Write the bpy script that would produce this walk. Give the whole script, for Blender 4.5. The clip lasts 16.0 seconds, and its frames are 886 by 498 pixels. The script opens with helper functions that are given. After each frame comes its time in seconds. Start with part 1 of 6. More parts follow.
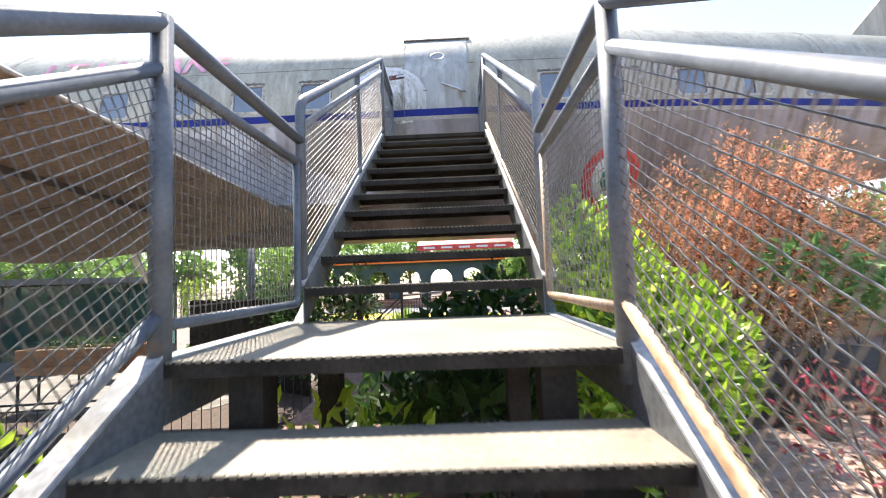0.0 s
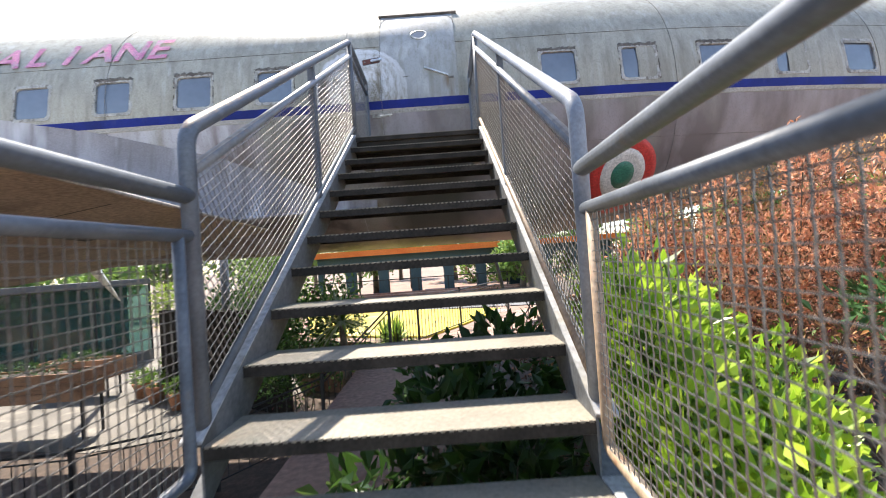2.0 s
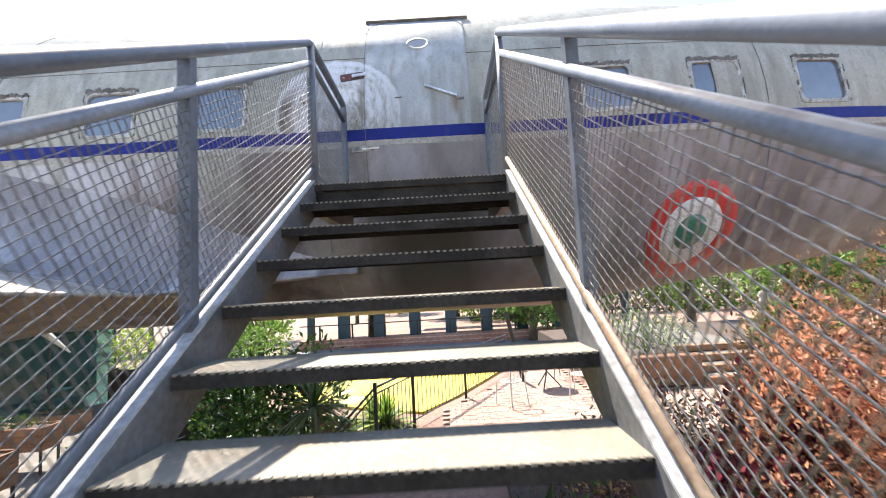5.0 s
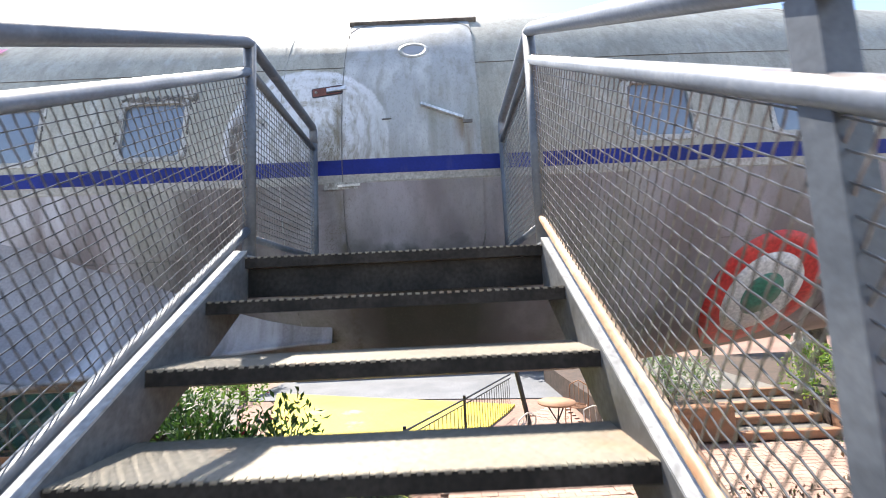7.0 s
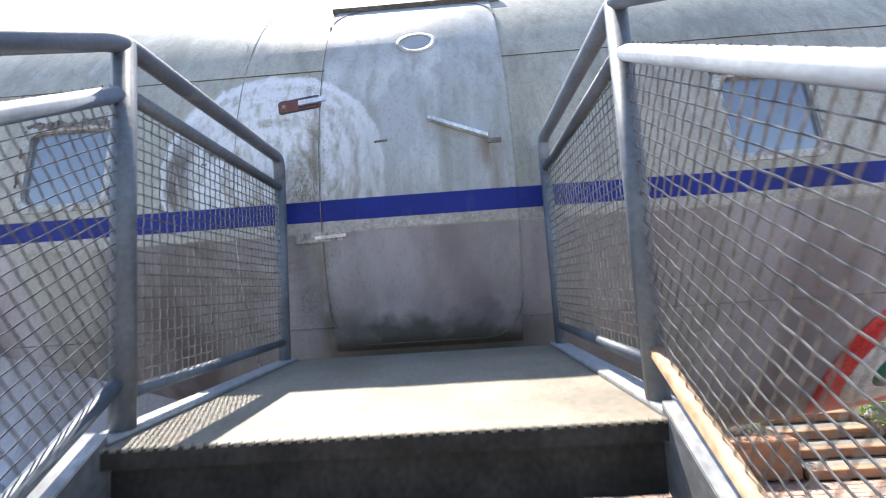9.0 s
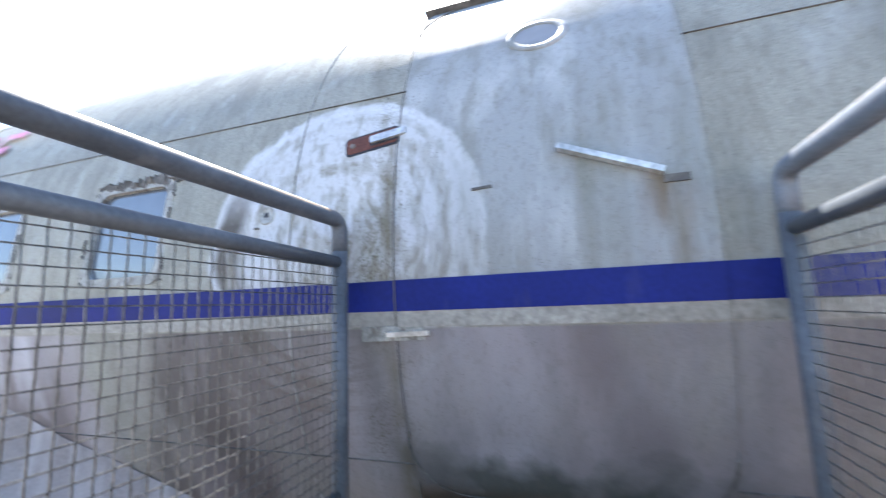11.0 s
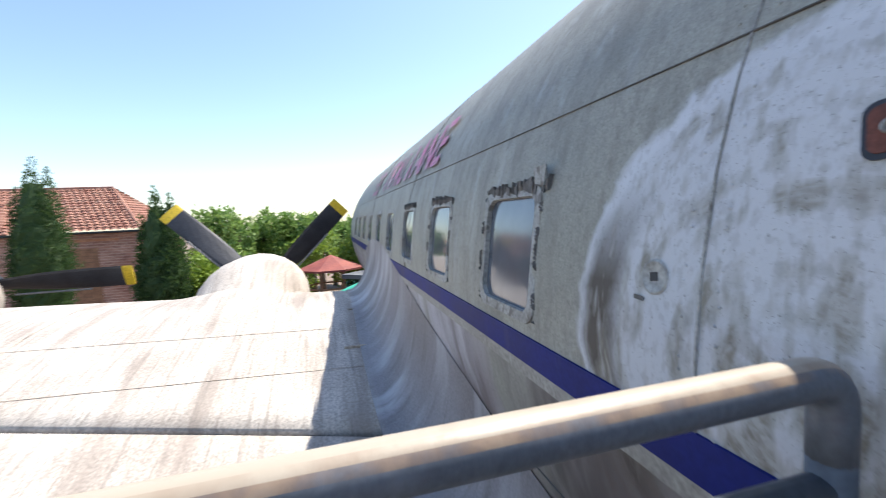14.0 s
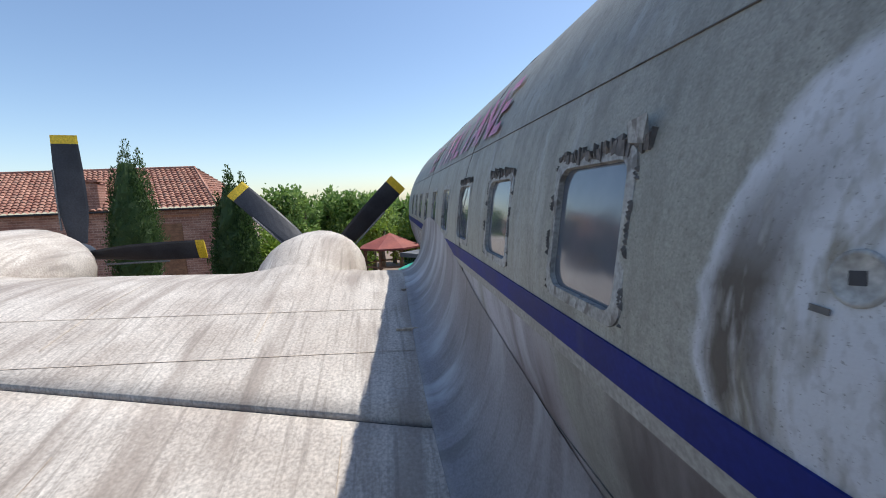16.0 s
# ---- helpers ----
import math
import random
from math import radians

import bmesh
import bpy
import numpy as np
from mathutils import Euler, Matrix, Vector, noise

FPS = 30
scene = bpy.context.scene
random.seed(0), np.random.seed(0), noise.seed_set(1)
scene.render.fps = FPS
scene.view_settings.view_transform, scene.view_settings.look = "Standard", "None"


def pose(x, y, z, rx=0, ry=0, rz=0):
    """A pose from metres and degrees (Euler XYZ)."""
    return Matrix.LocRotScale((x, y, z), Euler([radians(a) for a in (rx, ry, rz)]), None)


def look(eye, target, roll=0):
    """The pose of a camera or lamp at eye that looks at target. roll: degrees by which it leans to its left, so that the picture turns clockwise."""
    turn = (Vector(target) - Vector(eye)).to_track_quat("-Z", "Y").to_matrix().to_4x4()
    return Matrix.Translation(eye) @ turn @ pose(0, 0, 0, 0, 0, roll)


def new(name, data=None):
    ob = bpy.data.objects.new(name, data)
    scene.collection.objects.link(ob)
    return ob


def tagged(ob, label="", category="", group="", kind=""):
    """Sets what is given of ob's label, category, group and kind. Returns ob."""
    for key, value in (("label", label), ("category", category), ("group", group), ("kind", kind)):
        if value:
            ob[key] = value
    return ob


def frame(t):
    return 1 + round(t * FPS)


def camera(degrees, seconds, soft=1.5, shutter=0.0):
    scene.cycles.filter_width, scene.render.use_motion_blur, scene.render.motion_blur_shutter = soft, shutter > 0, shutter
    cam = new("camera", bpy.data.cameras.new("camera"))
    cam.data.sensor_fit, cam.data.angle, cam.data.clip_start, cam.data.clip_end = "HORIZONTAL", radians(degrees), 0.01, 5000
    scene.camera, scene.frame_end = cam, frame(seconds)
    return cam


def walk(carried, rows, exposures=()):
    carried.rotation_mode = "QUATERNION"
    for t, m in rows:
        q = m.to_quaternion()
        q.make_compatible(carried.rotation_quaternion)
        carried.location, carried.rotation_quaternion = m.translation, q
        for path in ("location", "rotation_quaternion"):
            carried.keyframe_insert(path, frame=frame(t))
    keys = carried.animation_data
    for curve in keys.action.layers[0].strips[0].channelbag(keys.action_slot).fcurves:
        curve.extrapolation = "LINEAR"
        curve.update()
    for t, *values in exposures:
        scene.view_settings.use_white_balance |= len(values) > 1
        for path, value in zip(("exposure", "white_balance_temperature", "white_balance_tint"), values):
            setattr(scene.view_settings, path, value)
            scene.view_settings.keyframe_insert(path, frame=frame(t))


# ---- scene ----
cam = camera(92.9, 16.0, 1.0, 0.5)
PATH = [
    (0, (0.16, -2.226, 0.024), (0.118, -0.231, 0.161), -2.2),
    (0.5, (0.169, -2.012, 0.177), (0.076, -0.021, 0.342), -2.3),
    (1, (0.162, -1.801, 0.331), (0.123, 0.195, 0.443), -3.6),
    (1.5, (0.184, -1.581, 0.431), (0.11, 0.416, 0.501), -3.3),
    (2, (0.182, -1.354, 0.557), (0.18, 0.646, 0.591), -4.0),
    (2.5, (0.189, -1.156, 0.708), (0.235, 0.843, 0.736), -3.4),
    (3, (0.215, -0.949, 0.846), (0.153, 1.049, 0.814), -3.1),
    (3.5, (0.196, -0.705, 0.905), (0.191, 1.295, 0.91), -3.4),
    (4, (0.158, -0.433, 1.035), (0.213, 1.565, 0.99), -3.7),
    (4.5, (0.178, -0.109, 1.083), (0.18, 1.888, 1.19), -3.4),
    (7, (0.203, 1.147, 1.636), (0.21, 3.136, 1.85), -2.6),
    (7.5, (0.206, 1.318, 1.763), (0.096, 3.309, 1.919), -2.5),
    (8, (0.181, 1.545, 1.854), (0.133, 3.537, 2.024), -3.9),
    (10.5, (0.24, 2.555, 2.50), (-0.066, 4.52, 2.697), -1.9),
    (11, (0.15, 2.732, 2.528), (-0.468, 4.605, 2.80), -2.1),
    (11.5, (0.03, 2.785, 2.703), (-0.908, 4.546, 2.81), -2.4),
    (12, (0.005, 2.89, 2.753), (-1.262, 4.437, 2.81), -3.5),
    (12.5, (-0.06, 2.998, 2.868), (-1.646, 4.215, 2.807), -3.5),
    (13, (-0.14, 3.146, 2.90), (-1.822, 4.226, 2.88), -4.0),
    (13.5, (-0.228, 3.293, 3.045), (-2.009, 4.186, 2.876), -4.2),
    (14, (-0.29, 3.412, 3.085), (-2.211, 3.944, 2.926), -2.8),
    (14.5, (-0.335, 3.474, 3.092), (-2.291, 3.857, 2.916), -2.2),
    (15, (-0.374, 3.490, 3.085), (-2.343, 3.784, 2.893), -3.3),
    (15.5, (-0.478, 3.489, 3.057), (-2.45, 3.755, 2.855), -2.3),
    (16, (-0.587, 3.493, 3.057), (-2.555, 3.749, 2.815), -2.5),
]
# exposure falls as the open sky comes into view
EXPOSURES = [(0, 1.74, 6900, 11), (1, 1.65, 6950, 11), (2, 1.5, 6900, 11), (3, 1.63, 6950, 11), (4.2, 1.72, 6950, 12), (7, 1.58, 6750, 11), (8, 1.46, 6700, 11), (10.5, 1.92, 6400, 10), (12, 1.64, 6400, 10), (13, 1.3, 6450, 10), (14, 0.84, 6550, 10), (15, 0.33, 6500, 10), (16, 0.14, 6300, 10)]
walk(cam, [(t, look(eye, target, roll)) for t, eye, target, roll in PATH], EXPOSURES)

# ---- light: clear sky, high sun beyond the aircraft ----
SUN = Vector((-0.25, 0.53, 1.0)).normalized()
world = bpy.data.worlds.new("sky")
scene.world = world
world.use_nodes = True
wn, wl = world.node_tree.nodes, world.node_tree.links
wn.clear()
sky = wn.new("ShaderNodeTexSky")
sky.sky_type, sky.sun_disc = "NISHITA", False
sky.sun_elevation = math.asin(SUN.z)
sky.sun_rotation = math.atan2(SUN.x, SUN.y) % (2 * math.pi)
sky.air_density, sky.dust_density, sky.ozone_density = 1.0, 0.6, 1.8
back = wn.new("ShaderNodeBackground")
back.inputs["Strength"].default_value = 0.15
wout = wn.new("ShaderNodeOutputWorld")
wl.new(sky.outputs[0], back.inputs[0])
wl.new(back.outputs[0], wout.inputs[0])
sun_data = bpy.data.lights.new("sun", "SUN")
sun_data.energy, sun_data.angle, sun_data.color = 5.0, radians(0.53), (1.0, 0.95, 0.87)
sun = new("sun", sun_data)
sun.matrix_world = look(tuple(SUN * 40), (0, 0, 0))


# ---- materials ----
def shade(name, c1, c2, scale=2.0, rough=0.6, metal=0.0, bump=0.15, fine=40.0, streak=None, spots=None, piece=0.0, spec=0.5, fine_mix=0.35, bump_dist=0.004):
    """A worn surface: two tones at a large scale, grain at a fine one, with optional streaks and spots."""
    m = bpy.data.materials.new(name)
    m.use_nodes = True
    n, l = m.node_tree.nodes, m.node_tree.links
    b = n["Principled BSDF"]
    geo = n.new("ShaderNodeNewGeometry")
    big = n.new("ShaderNodeTexNoise")
    big.inputs["Scale"].default_value, big.inputs["Detail"].default_value = scale, 5
    l.new(geo.outputs["Position"], big.inputs["Vector"])
    ramp = n.new("ShaderNodeMapRange")
    ramp.inputs[1].default_value, ramp.inputs[2].default_value = 0.36, 0.64
    l.new(big.outputs[0], ramp.inputs[0])
    mix = n.new("ShaderNodeMix")
    mix.data_type = "RGBA"
    mix.inputs[6].default_value, mix.inputs[7].default_value = (*c1, 1), (*c2, 1)
    l.new(ramp.outputs[0], mix.inputs[0])
    colour = mix.outputs[2]
    grain = n.new("ShaderNodeTexNoise")
    grain.inputs["Scale"].default_value, grain.inputs["Detail"].default_value = fine, 6
    l.new(geo.outputs["Position"], grain.inputs["Vector"])
    gr = n.new("ShaderNodeMapRange")
    gr.inputs[1].default_value, gr.inputs[2].default_value = 0.3, 0.7
    gr.inputs[3].default_value, gr.inputs[4].default_value = 1 - fine_mix, 1 + fine_mix * 0.6
    l.new(grain.outputs[0], gr.inputs[0])
    mul = n.new("ShaderNodeVectorMath")
    mul.operation = "SCALE"
    l.new(colour, mul.inputs[0])
    l.new(gr.outputs[0], mul.inputs["Scale"])
    colour = mul.outputs[0]
    for extra in (streak, spots):
        if not extra:
            continue
        tone, stretch, low, high, amount = extra
        mp = n.new("ShaderNodeMapping")
        mp.inputs["Scale"].default_value = stretch
        l.new(geo.outputs["Position"], mp.inputs["Vector"])
        st = n.new("ShaderNodeTexNoise")
        st.inputs["Scale"].default_value, st.inputs["Detail"].default_value = 1.0, 6
        l.new(mp.outputs[0], st.inputs["Vector"])
        sr = n.new("ShaderNodeMapRange")
        sr.inputs[1].default_value, sr.inputs[2].default_value, sr.inputs[4].default_value = low, high, amount
        l.new(st.outputs[0], sr.inputs[0])
        mx = n.new("ShaderNodeMix")
        mx.data_type = "RGBA"
        mx.inputs[7].default_value = (*tone, 1)
        l.new(sr.outputs[0], mx.inputs[0])
        l.new(colour, mx.inputs[6])
        colour = mx.outputs[2]
    if piece:
        info = n.new("ShaderNodeObjectInfo")
        pr = n.new("ShaderNodeMapRange")
        pr.inputs[3].default_value, pr.inputs[4].default_value = 1 - piece, 1 + piece
        l.new(info.outputs["Random"], pr.inputs[0])
        pm = n.new("ShaderNodeVectorMath")
        pm.operation = "SCALE"
        l.new(colour, pm.inputs[0])
        l.new(pr.outputs[0], pm.inputs["Scale"])
        colour = pm.outputs[0]
    l.new(colour, b.inputs["Base Color"])
    rr = n.new("ShaderNodeMapRange")
    rr.inputs[3].default_value, rr.inputs[4].default_value = max(rough - 0.1, 0.02), min(rough + 0.12, 1)
    l.new(big.outputs[0], rr.inputs[0])
    l.new(rr.outputs[0], b.inputs["Roughness"])
    b.inputs["Metallic"].default_value = metal
    b.inputs["Specular IOR Level"].default_value = spec
    if bump:
        bp = n.new("ShaderNodeBump")
        bp.inputs["Strength"].default_value, bp.inputs["Distance"].default_value = bump, bump_dist
        l.new(grain.outputs[0], bp.inputs["Height"])
        l.new(bp.outputs[0], b.inputs["Normal"])
    return m


def leaf_shade(name, c1, c2, gloss=0.45):
    """Leaves: each one its own tone, light coming through."""
    m = bpy.data.materials.new(name)
    m.use_nodes = True
    n, l = m.node_tree.nodes, m.node_tree.links
    b = n["Principled BSDF"]
    geo = n.new("ShaderNodeNewGeometry")
    mix = n.new("ShaderNodeMix")
    mix.data_type = "RGBA"
    mix.inputs[6].default_value, mix.inputs[7].default_value = (*c1, 1), (*c2, 1)
    l.new(geo.outputs["Random Per Island"], mix.inputs[0])
    l.new(mix.outputs[2], b.inputs["Base Color"])
    b.inputs["Roughness"].default_value = gloss
    tr = n.new("ShaderNodeBsdfTranslucent")
    l.new(mix.outputs[2], tr.inputs[0])
    add = n.new("ShaderNodeMixShader")
    add.inputs[0].default_value = 0.42
    l.new(b.outputs[0], add.inputs[1])
    l.new(tr.outputs[0], add.inputs[2])
    l.new(add.outputs[0], n["Material Output"].inputs[0])
    return m


def fuselage_shade():
    """Weathered aircraft paint: warm grey above, mauve-grey below the stripe, a scrubbed bluish patch by the door, streaks of dirt."""
    m = shade("weathered_skin", (0.315, 0.312, 0.27), (0.385, 0.382, 0.335), 0.9, 0.55, 0.0, 0.22, 140, ((0.18, 0.175, 0.15), (5.5, 5.5, 0.4), 0.48, 0.68, 0.5), ((0.44, 0.45, 0.44), (8, 8, 0.6), 0.57, 0.70, 0.5), spec=0.25, fine_mix=0.2)
    n, l = m.node_tree.nodes, m.node_tree.links
    b = n["Principled BSDF"]
    colour = b.inputs["Base Color"].links[0].from_socket
    geo = n.new("ShaderNodeNewGeometry")
    xyz = n.new("ShaderNodeSeparateXYZ")
    shift = n.new("ShaderNodeVectorMath")
    shift.inputs[1].default_value = (0, 0, -0.036)
    l.new(geo.outputs["Position"], shift.inputs[0])
    l.new(shift.outputs[0], xyz.inputs[0])

    def calc(op, a, c, e=None):
        k = n.new("ShaderNodeMath")
        k.operation = op
        for i, v in enumerate((a, c, e)):
            if v is None:
                continue
            if isinstance(v, (int, float)):
                k.inputs[i].default_value = v
            else:
                l.new(v, k.inputs[i])
        return k.outputs[0]

    def noise_at(stretch):
        mp = n.new("ShaderNodeMapping")
        mp.inputs["Scale"].default_value = stretch
        l.new(geo.outputs["Position"], mp.inputs[0])
        t = n.new("ShaderNodeTexNoise")
        t.inputs["Scale"].default_value, t.inputs["Detail"].default_value = 1.0, 7
        l.new(mp.outputs[0], t.inputs[0])
        return t.outputs[0]

    def ranged(v, low, high, top=1.0):
        k = n.new("ShaderNodeMapRange")
        k.inputs[1].default_value, k.inputs[2].default_value, k.inputs[4].default_value = low, high, top
        l.new(v, k.inputs[0])
        return k.outputs[0]

    def over(amount, tone, under):
        k = n.new("ShaderNodeMix")
        k.data_type = "RGBA"
        l.new(amount, k.inputs[0])
        if isinstance(under, tuple):
            k.inputs[6].default_value = (*under, 1)
        else:
            l.new(under, k.inputs[6])
        if isinstance(tone, tuple):
            k.inputs[7].default_value = (*tone, 1)
        else:
            l.new(tone, k.inputs[7])
        return k.outputs[2]

    # fine runs of dirt and mottling
    colour = over(ranged(noise_at((17, 17, 1.3)), 0.50, 0.66, 0.28), (0.14, 0.133, 0.11), colour)
    colour = over(ranged(noise_at((34, 34, 22)), 0.54, 0.64, 0.18), (0.13, 0.123, 0.105), colour)
    # lower coat
    drip = noise_at((2.4, 2.4, 0.3))
    low_tone = over(ranged(drip, 0.46, 0.70), (0.32, 0.29, 0.305), over(ranged(noise_at((1.1, 1.1, 0.5)), 0.32, 0.56), (0.175, 0.15, 0.15), colour))
    below = ranged(calc("SUBTRACT", 2.43, xyz.outputs[2]), 0.0, 0.012)
    colour = over(below, low_tone, colour)
    # brown belly, stained toward the keel
    colour = over(ranged(calc("SUBTRACT", calc("MULTIPLY_ADD", drip, 0.5, 1.0), xyz.outputs[2]), 0.0, 0.35, 0.85), (0.26, 0.20, 0.165), colour)
    # pale wash below the stripe ahead of the door, with a brown stain between
    ahead = calc("MULTIPLY", below, ranged(calc("SUBTRACT", -1.7, calc("MULTIPLY_ADD", noise_at((2, 2, 2)), 0.6, xyz.outputs[0])), 0.0, 0.25))
    colour = over(calc("MULTIPLY", ahead, ranged(noise_at((3.2, 3.2, 0.35)), 0.42, 0.60, 0.8)), (0.49, 0.49, 0.53), colour)
    # the door's own bluish coat above the stripe
    zone = calc("MULTIPLY", ranged(calc("ABSOLUTE", calc("SUBTRACT", xyz.outputs[0], 0.02), 0), 0.52, 0.49), ranged(calc("SUBTRACT", xyz.outputs[2], 2.55), 0.0, 0.02, 0.8))
    coat = over(ranged(noise_at((5, 5, 0.7)), 0.48, 0.68), (0.24, 0.25, 0.24), over(ranged(noise_at((4, 4, 2.0)), 0.5, 0.66), (0.47, 0.49, 0.51), (0.33, 0.35, 0.37)))
    coat = over(ranged(noise_at((12, 12, 0.9)), 0.50, 0.66, 0.55), (0.19, 0.195, 0.165), coat)
    colour = over(zone, coat, colour)
    # rusty run below the lever
    run = calc("MULTIPLY", ranged(calc("ABSOLUTE", calc("SUBTRACT", xyz.outputs[0], 0.41), 0), 0.10, 0.02), calc("MULTIPLY", ranged(calc("SUBTRACT", 2.90, xyz.outputs[2]), 0.0, 0.05), ranged(calc("SUBTRACT", xyz.outputs[2], 2.42), 0.0, 0.4)))
    colour = over(calc("MULTIPLY", run, ranged(noise_at((14, 14, 3)), 0.38, 0.58, 0.9)), (0.17, 0.12, 0.07), colour)
    # scrubbed patch: whitish swirls with an uneven rim, brown where the scrubbing missed
    dx = calc("SUBTRACT", xyz.outputs[0], -0.74)
    dz = calc("SUBTRACT", xyz.outputs[2], 2.75)
    d = calc("SQRT", calc("ADD", calc("MULTIPLY", dx, dx), calc("MULTIPLY", dz, dz)), 0)
    swirl = n.new("ShaderNodeCombineXYZ")
    l.new(calc("DIVIDE", calc("MULTIPLY", dx, 1.5), d), swirl.inputs[0])
    l.new(calc("DIVIDE", calc("MULTIPLY", dz, 1.5), d), swirl.inputs[1])
    l.new(calc("MULTIPLY", d, 20.0), swirl.inputs[2])

    def swirled(scale):
        t = n.new("ShaderNodeTexNoise")
        t.inputs["Scale"].default_value, t.inputs["Detail"].default_value = scale, 7
        l.new(swirl.outputs[0], t.inputs[0])
        return t.outputs[0]

    sweep = swirled(1.0)
    wob = calc("MULTIPLY_ADD", noise_at((9, 9, 9)), 0.07, calc("MULTIPLY_ADD", sweep, 0.05, d))
    inside = ranged(calc("SUBTRACT", 0.67, wob), 0.0, 0.016)
    fade = ranged(calc("SUBTRACT", -0.05, xyz.outputs[0]), 0.0, 0.45)
    upper = calc("MULTIPLY_ADD", ranged(calc("SUBTRACT", xyz.outputs[2], 2.42), 0.0, 0.02), 0.93, 0.07)
    patch = calc("MULTIPLY", calc("MULTIPLY", inside, upper), calc("MULTIPLY_ADD", fade, 0.6, 0.32))
    grime = calc("MULTIPLY_ADD", noise_at((26, 26, 7)), 0.5, calc("MULTIPLY", sweep, 0.5))
    # the dirt lies thickest between the rivet row and the door joint
    belt = ranged(calc("ABSOLUTE", calc("SUBTRACT", xyz.outputs[0], -0.62), 0), 0.36, 0.10)
    belt = calc("MULTIPLY", belt, ranged(calc("SUBTRACT", 3.10, xyz.outputs[2]), 0.0, 0.12))
    low_dirt = ranged(calc("SUBTRACT", 2.88, xyz.outputs[2]), 0.0, 0.32, 0.06)
    grime = calc("SUBTRACT", calc("SUBTRACT", calc("ADD", grime, 0.03), low_dirt), calc("MULTIPLY", belt, 0.055))
    patch_tone = over(ranged(grime, 0.42, 0.53), (0.56, 0.58, 0.61), over(ranged(swirled(2.0), 0.42, 0.58), (0.255, 0.24, 0.20), (0.42, 0.42, 0.41)))
    colour = over(patch, patch_tone, colour)
    rim = calc("MULTIPLY", ranged(calc("ABSOLUTE", calc("SUBTRACT", wob, 0.648), 0), 0.03, 0.012), calc("MULTIPLY", calc("MULTIPLY", fade, upper), ranged(noise_at((4, 4, 4)), 0.40, 0.52, 0.75)))
    colour = over(rim, (0.60, 0.62, 0.65), colour)
    arm = calc("MULTIPLY", ranged(calc("ABSOLUTE", calc("SUBTRACT", wob, 0.575), 0), 0.085, 0.03), ranged(calc("SUBTRACT", -0.28, dx), 0.0, 0.12))
    arm = calc("MULTIPLY", calc("MULTIPLY", arm, ranged(calc("SUBTRACT", 0.36, dz), 0.0, 0.25)), ranged(grime, 0.37, 0.48, 0.95))
    colour = over(arm, (0.085, 0.07, 0.055), colour)
    # brown seepage down the door joint and a dark stain on the lower coat before it
    seep = calc("MULTIPLY", ranged(calc("ABSOLUTE", calc("SUBTRACT", calc("MULTIPLY_ADD", noise_at((12, 12, 5)), 0.05, xyz.outputs[0]), -0.48), 0), 0.06, 0.004), ranged(calc("SUBTRACT", 3.18, xyz.outputs[2]), 0.0, 0.1))
    colour = over(calc("MULTIPLY", seep, ranged(noise_at((20, 20, 4)), 0.38, 0.58, 0.75)), (0.15, 0.125, 0.075), colour)
    dark = calc("MULTIPLY", below, ranged(calc("ABSOLUTE", calc("SUBTRACT", calc("MULTIPLY_ADD", noise_at((3, 3, 1.5)), 0.5, xyz.outputs[0]), -1.16), 0), 0.42, 0.2))
    colour = over(calc("MULTIPLY", dark, ranged(noise_at((5, 5, 1.2)), 0.36, 0.56, 0.78)), (0.085, 0.07, 0.063), colour)
    # mould spotting beside the door joint
    joint = ranged(calc("ABSOLUTE", calc("SUBTRACT", xyz.outputs[0], -0.56), 0), 0.24, 0.0)
    spot = calc("MULTIPLY", ranged(calc("MULTIPLY_ADD", joint, 0.10, noise_at((150, 150, 95))), 0.62, 0.68), ranged(joint, 0.02, 0.5))
    colour = over(calc("MULTIPLY", spot, ranged(noise_at((7, 7, 4)), 0.44, 0.62, 0.7)), (0.11, 0.095, 0.065), colour)
    # brown scuffs on the lower coat beside the door
    scuff = calc("MULTIPLY", ranged(calc("ABSOLUTE", calc("SUBTRACT", xyz.outputs[0], -0.95), 0), 0.45, 0.15), ranged(calc("ABSOLUTE", calc("SUBTRACT", xyz.outputs[2], 2.22), 0), 0.26, 0.1))
    colour = over(calc("MULTIPLY", scuff, ranged(swirled(1.4), 0.48, 0.6, 0.7)), (0.14, 0.11, 0.095), colour)
    # darker grey mottled over the lower coat on and beside the door
    grey = calc("MULTIPLY", below, ranged(calc("ABSOLUTE", calc("SUBTRACT", xyz.outputs[0], 0.2), 0), 0.95, 0.6))
    colour = over(calc("MULTIPLY", grey, ranged(noise_at((4, 4, 1.2)), 0.34, 0.60, 0.72)), (0.15, 0.138, 0.148), colour)
    # pale wash then dark moss at the foot of the door
    wash = calc("MULTIPLY", ranged(calc("ABSOLUTE", calc("SUBTRACT", xyz.outputs[0], 0.0), 0), 0.62, 0.4), ranged(calc("ABSOLUTE", calc("SUBTRACT", xyz.outputs[2], 2.27), 0), 0.2, 0.05))
    colour = over(calc("MULTIPLY", wash, ranged(noise_at((5, 5, 2.4)), 0.42, 0.66, 0.4)), (0.34, 0.33, 0.355), colour)
    moss = calc("MULTIPLY_ADD", noise_at((6, 6, 6)), 0.42, 1.80)
    foot = calc("MULTIPLY", ranged(calc("ABSOLUTE", calc("SUBTRACT", xyz.outputs[0], 0.10), 0), 0.75, 0.35), ranged(calc("SUBTRACT", moss, xyz.outputs[2]), 0.0, 0.12, 0.88))
    colour = over(foot, (0.055, 0.06, 0.05), colour)
